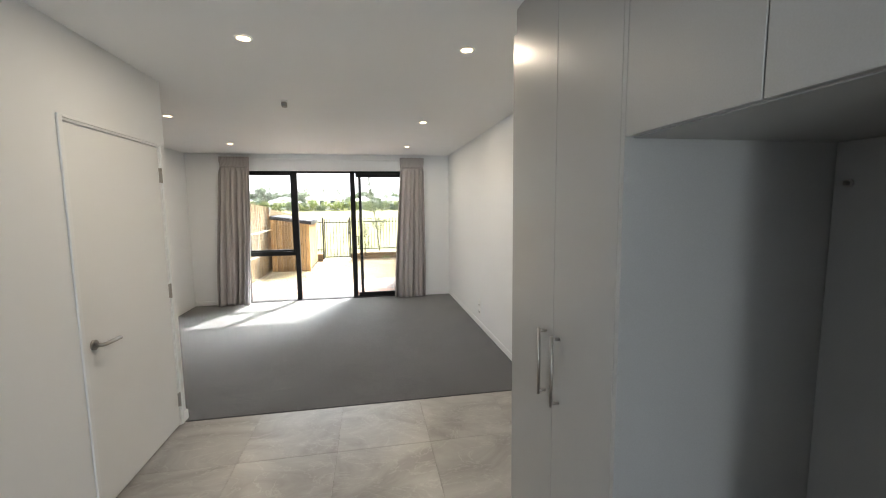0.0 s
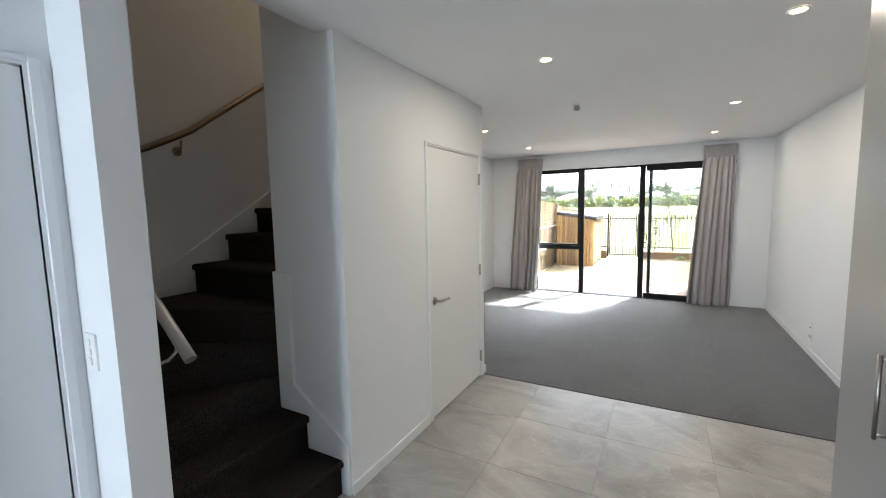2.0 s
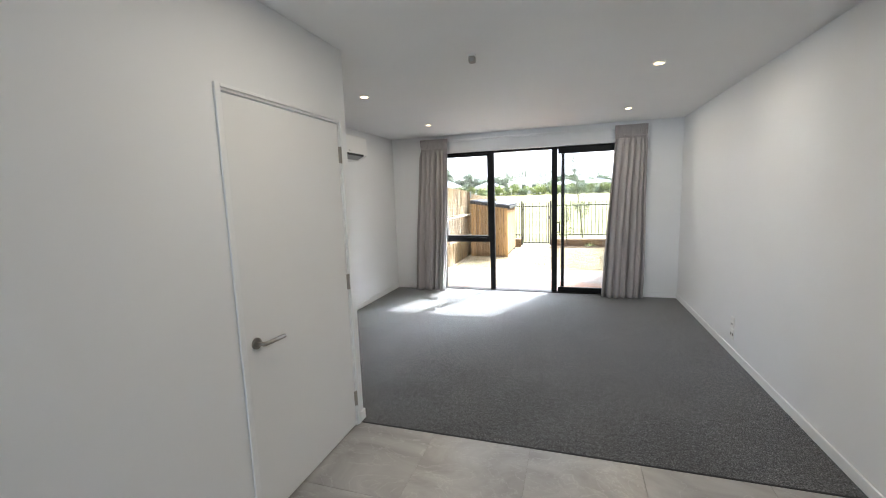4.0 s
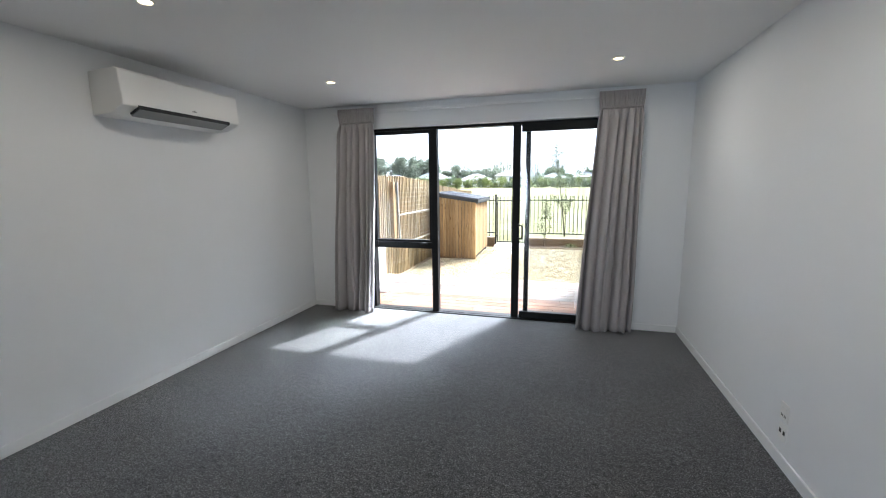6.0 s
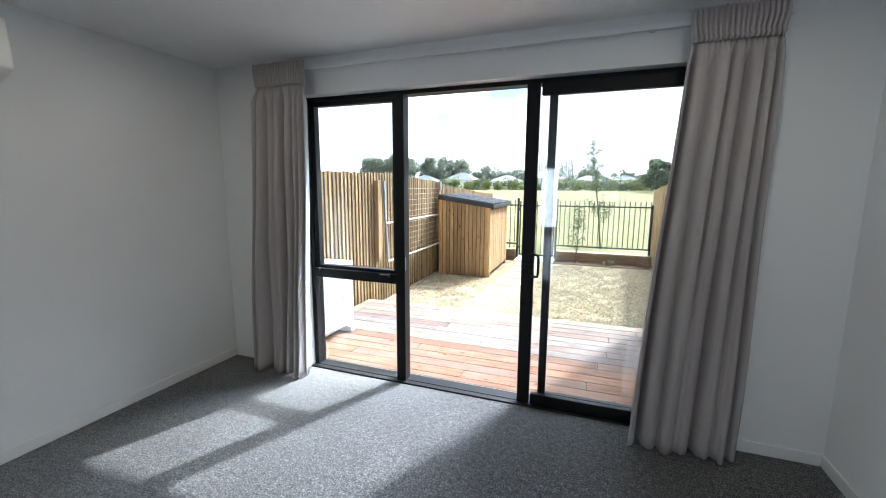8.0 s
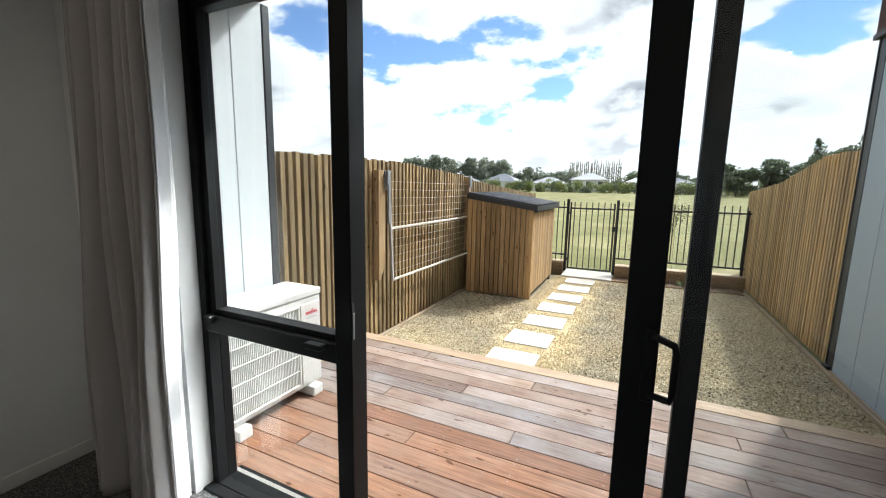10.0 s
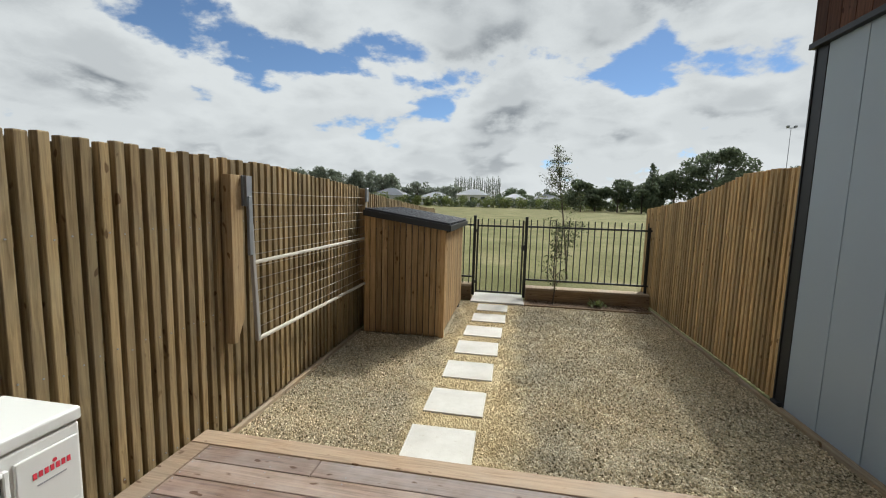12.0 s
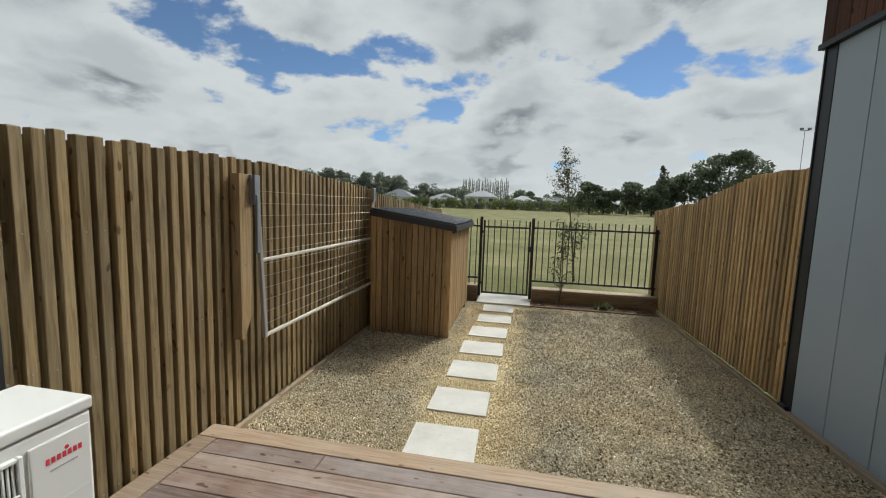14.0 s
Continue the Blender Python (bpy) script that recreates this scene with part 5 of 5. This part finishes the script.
rq = random.Random(21)
for i in range(25):      # tall trees far to the side
    x = -73 + i * 1.5 + rq.uniform(-0.6, 0.6)
    tree(x, 130 + rq.uniform(-4, 4), 11.0 + rq.uniform(-0.8, 1.0) - 0.05 * i, 5.8, "tall tree in the far row, greyed by painted haze", 100 + i, M_leaf_haze, "round", 1900, 0.0)
for i in range(12):
    x = -38 + i * 1.9 + rq.uniform(-0.8, 0.8)
    tree(x, 129 + rq.uniform(-5, 5), 6.6 + rq.uniform(-1.2, 1.0), 5.4, "leafy tree across the field, greyed by painted haze", 130 + i, M_leaf_haze, "round", 1100, 0.02)
for i in range(25):
    x = -21.5 + i * 0.66 + rq.uniform(-0.12, 0.12)
    tree(x, 150 + rq.uniform(-1, 1), 9.3 + rq.uniform(-0.8, 0.5), 0.95, "slim upright poplar in a row", 150 + i, M_leaf_haze, "slim", 420)
for i in range(13):
    x = -5 + i * 2.2 + rq.uniform(-1, 1)
    tree(x, 132 + rq.uniform(-5, 5), 5.2 + rq.uniform(-1.0, 1.2), 5.0, "dark green leafy tree across the field", 180 + i, M_leaf, "round", 900, 0.02)
for i, (x, yy, h, w) in enumerate(((12.2, 90, 6.6, 6.6), (15.4, 93, 6.0, 6.0), (19.2, 91, 6.8, 6.2), (22.8, 88, 6.0, 5.6), (26.5, 92, 7.4, 6.4), (30.0, 93, 9.0, 7.5), (36, 90, 13.0, 14.0), (43.5, 95, 9.6, 9.5), (50, 96, 10.5, 10), (57, 99, 11.5, 10.5), (65, 100, 10.5, 10), (74, 103, 12, 11))):
    tree(x, yy, h, w, "broad dark green tree beside the field", 200 + i, M_leaf, "round", 8500 if h > 12 else 3400, 0.10)
tree(24.9, 90, 8.9, 3.6, "dark upright conifer beside the field", 231, M_leaf, "column", 750)
for i in range(64):
    x = -34 + i * 1.12 + rq.uniform(-0.5, 0.5)
    yy = 99 + rq.uniform(-2, 2)
    z0 = ground_z(yy) - 0.1
    h = rq.uniform(1.6, 3.3)
    sh = thing("shrub", (x, yy, z0), "yellow-green garden shrub along the field edge", "shrub", "hedge along the field")
    part("stem", tube(bmesh.new(), [(x, yy, z0), (x, yy, z0 + h * 0.5)], 0.06, 6, 0.5), M_bark, sh)
    leafy(sh, "crown", M_leaf_light if i % 3 else M_leaf, [((x + rq.uniform(-0.5, 0.5), yy, z0 + h * f), (1.1, 0.9, h * 0.3)) for f in (0.25, 0.5, 0.72)], 420, 0.24, 300 + i)


def far_house(x0, x1, yy, depth, eave, ridge, roofing, label):
    z0 = ground_z(yy) - 0.2
    hs = thing("house", ((x0 + x1) / 2, yy, z0), label, "house", "houses across the field")
    wl_ = part("wall", boxes((x0, x1, yy, yy + depth, z0, eave)), M_housewall, hs)
    bm = bmesh.new()
    e = 0.5
    c = [bm.verts.new(p) for p in ((x0 - e, yy - e, eave), (x1 + e, yy - e, eave), (x1 + e, yy + depth + e, eave), (x0 - e, yy + depth + e, eave))]
    ym, inset = yy + depth / 2, min(depth / 2, (x1 - x0) / 2.5)
    r = [bm.verts.new((x0 + inset, ym, ridge)), bm.verts.new((x1 - inset, ym, ridge))]
    for f in ((c[0], c[1], r[1], r[0]), (c[1], c[2], r[1]), (c[2], c[3], r[0], r[1]), (c[3], c[0], r[0]), (c[3], c[2], c[1], c[0])):
        bm.faces.new(f)
    part("roof", bm, roofing, hs)
    n = max(2, int((x1 - x0) / 2.6))
    for i in range(n):
        xm = x0 + (i + 0.5) * (x1 - x0) / n
        w_ = part("window", boxes((xm - 0.7, xm + 0.7, yy - 0.04, yy - 0.002, eave - 1.5, eave - 0.35)), M_trim, hs)
        part("pane", boxes((xm - 0.6, xm + 0.6, yy - 0.06, yy - 0.041, eave - 1.42, eave - 0.43)), M_pane, w_)


far_house(-39.5, -30.5, 115, 8, 3.3, 5.4, M_tiles, "far single-storey house with dark grey hip roof")
far_house(-26.0, -18.2, 116, 7, 3.0, 4.6, M_tiles_pale, "far single-storey house with pale grey roof")
far_house(-15.8, -7.4, 115, 8, 3.9, 5.6, M_tiles_pale, "far pale house with light grey roof")
far_house(-3.5, 2.5, 122, 7, 3.3, 4.7, M_tiles_pale, "far pale house behind the hedge")
far_house(5.0, 12.0, 124, 7, 3.4, 5.0, M_tiles, "far pale house behind the hedge")
far_house(-52, -43, 117, 8, 3.0, 4.8, M_tiles, "far house with dark roof")
fl = thing("floodlight_pole", (47, 90, ground_z(90) - 0.1), "tall thin grey sports floodlight pole", "floodlight")
part("pole", tube(bmesh.new(), [(47, 90, 0.3), (47, 90, 16.4)], 0.07, 8, 0.6), M_galv, fl)
part("lamp_bar", boxes((46.3, 47.7, 89.95, 90.05, 16.3, 16.4)), M_galv, fl)
for x in (46.4, 47.6):
    part("lamp_head", boxes((x - 0.25, x + 0.25, 89.7, 90.0, 16.4, 16.75), bevel=0.04), M_galv, fl)


def sapling(x, yy, z0, h, seed, n_leaf, label, lean=0.0, spread=0.2):
    q = random.Random(seed)
    t = thing("sapling", (x, yy, z0), label, "sapling")
    pts = [(x + lean * f + 0.02 * math.sin(5 * f), yy, z0 + h * f) for f in (0, 0.2, 0.4, 0.6, 0.8, 1.0)]
    part("trunk", tube(bmesh.new(), pts, 0.020 * h / 2.8 + 0.004, 8, 0.2), M_bark, t)
    twig = bmesh.new()
    ends = []
    for _ in range(52):
        f = q.uniform(0.22, 0.97)
        a = q.uniform(0, 6.28)
        r = spread * h * (1.15 - f) * q.uniform(0.6, 1.15) * (1.15 if f > 0.4 else 0.8)
        b = Vector((x + lean * f, yy, z0 + h * f))
        e = b + Vector((math.cos(a) * r, math.sin(a) * r, r * q.uniform(0.35, 1.0)))
        tube(twig, [b, (b + e) / 2 + Vector((0, 0, 0.02)), e], 0.0045, 5, 0.4)
        ends += [b + (e - b) * v for v in (0.4, 0.6, 0.8, 0.95, 1.05)]
    part("branch", twig, M_bark, t)
    q2 = np.random.RandomState(seed)
    vs, fs = [], []
    for i in range(n_leaf):
        p = np.array(ends[q2.randint(len(ends))]) + q2.normal(0, 0.05, 3)
        u, w = q2.normal(size=3), q2.normal(size=3)
        u *= q2.uniform(0.020, 0.042) / np.linalg.norm(u)
        w *= q2.uniform(0.008, 0.016) / np.linalg.norm(w)
        vs += [tuple(p - u), tuple(p + w), tuple(p + u), tuple(p - w)]
        fs += [(4 * i, 4 * i + 1, 4 * i + 2), (4 * i, 4 * i + 2, 4 * i + 3)]
    m = bpy.data.meshes.new("leaves")
    m.from_pydata(vs, [], fs)
    m.materials.append(M_leaf_sap)
    adopt(new("leaves", m), t)


sapling(0.58, 17.0, ground_z(17) - 0.02, 3.15, 41, 2300, "young slender tree with sparse leaves in the field", -0.38, 0.20)
sapling(-0.02, 14.1, GZ, 1.3, 43, 380, "thin leafy sapling in the planting bed", 0.03, 0.20)

# the yard stands half a degree askew to the house
YARD = Matrix(((0.98486, -0.00856, 0, 0.0883), (0.00856, 0.98486, 0, 0.1093), (0, 0, 0.988, 0.019), (0, 0, 0, 1)))
for ob in scene.objects:
    if ob not in INDOORS and ob.parent is None:
        ob.matrix_basis = YARD @ ob.matrix_basis
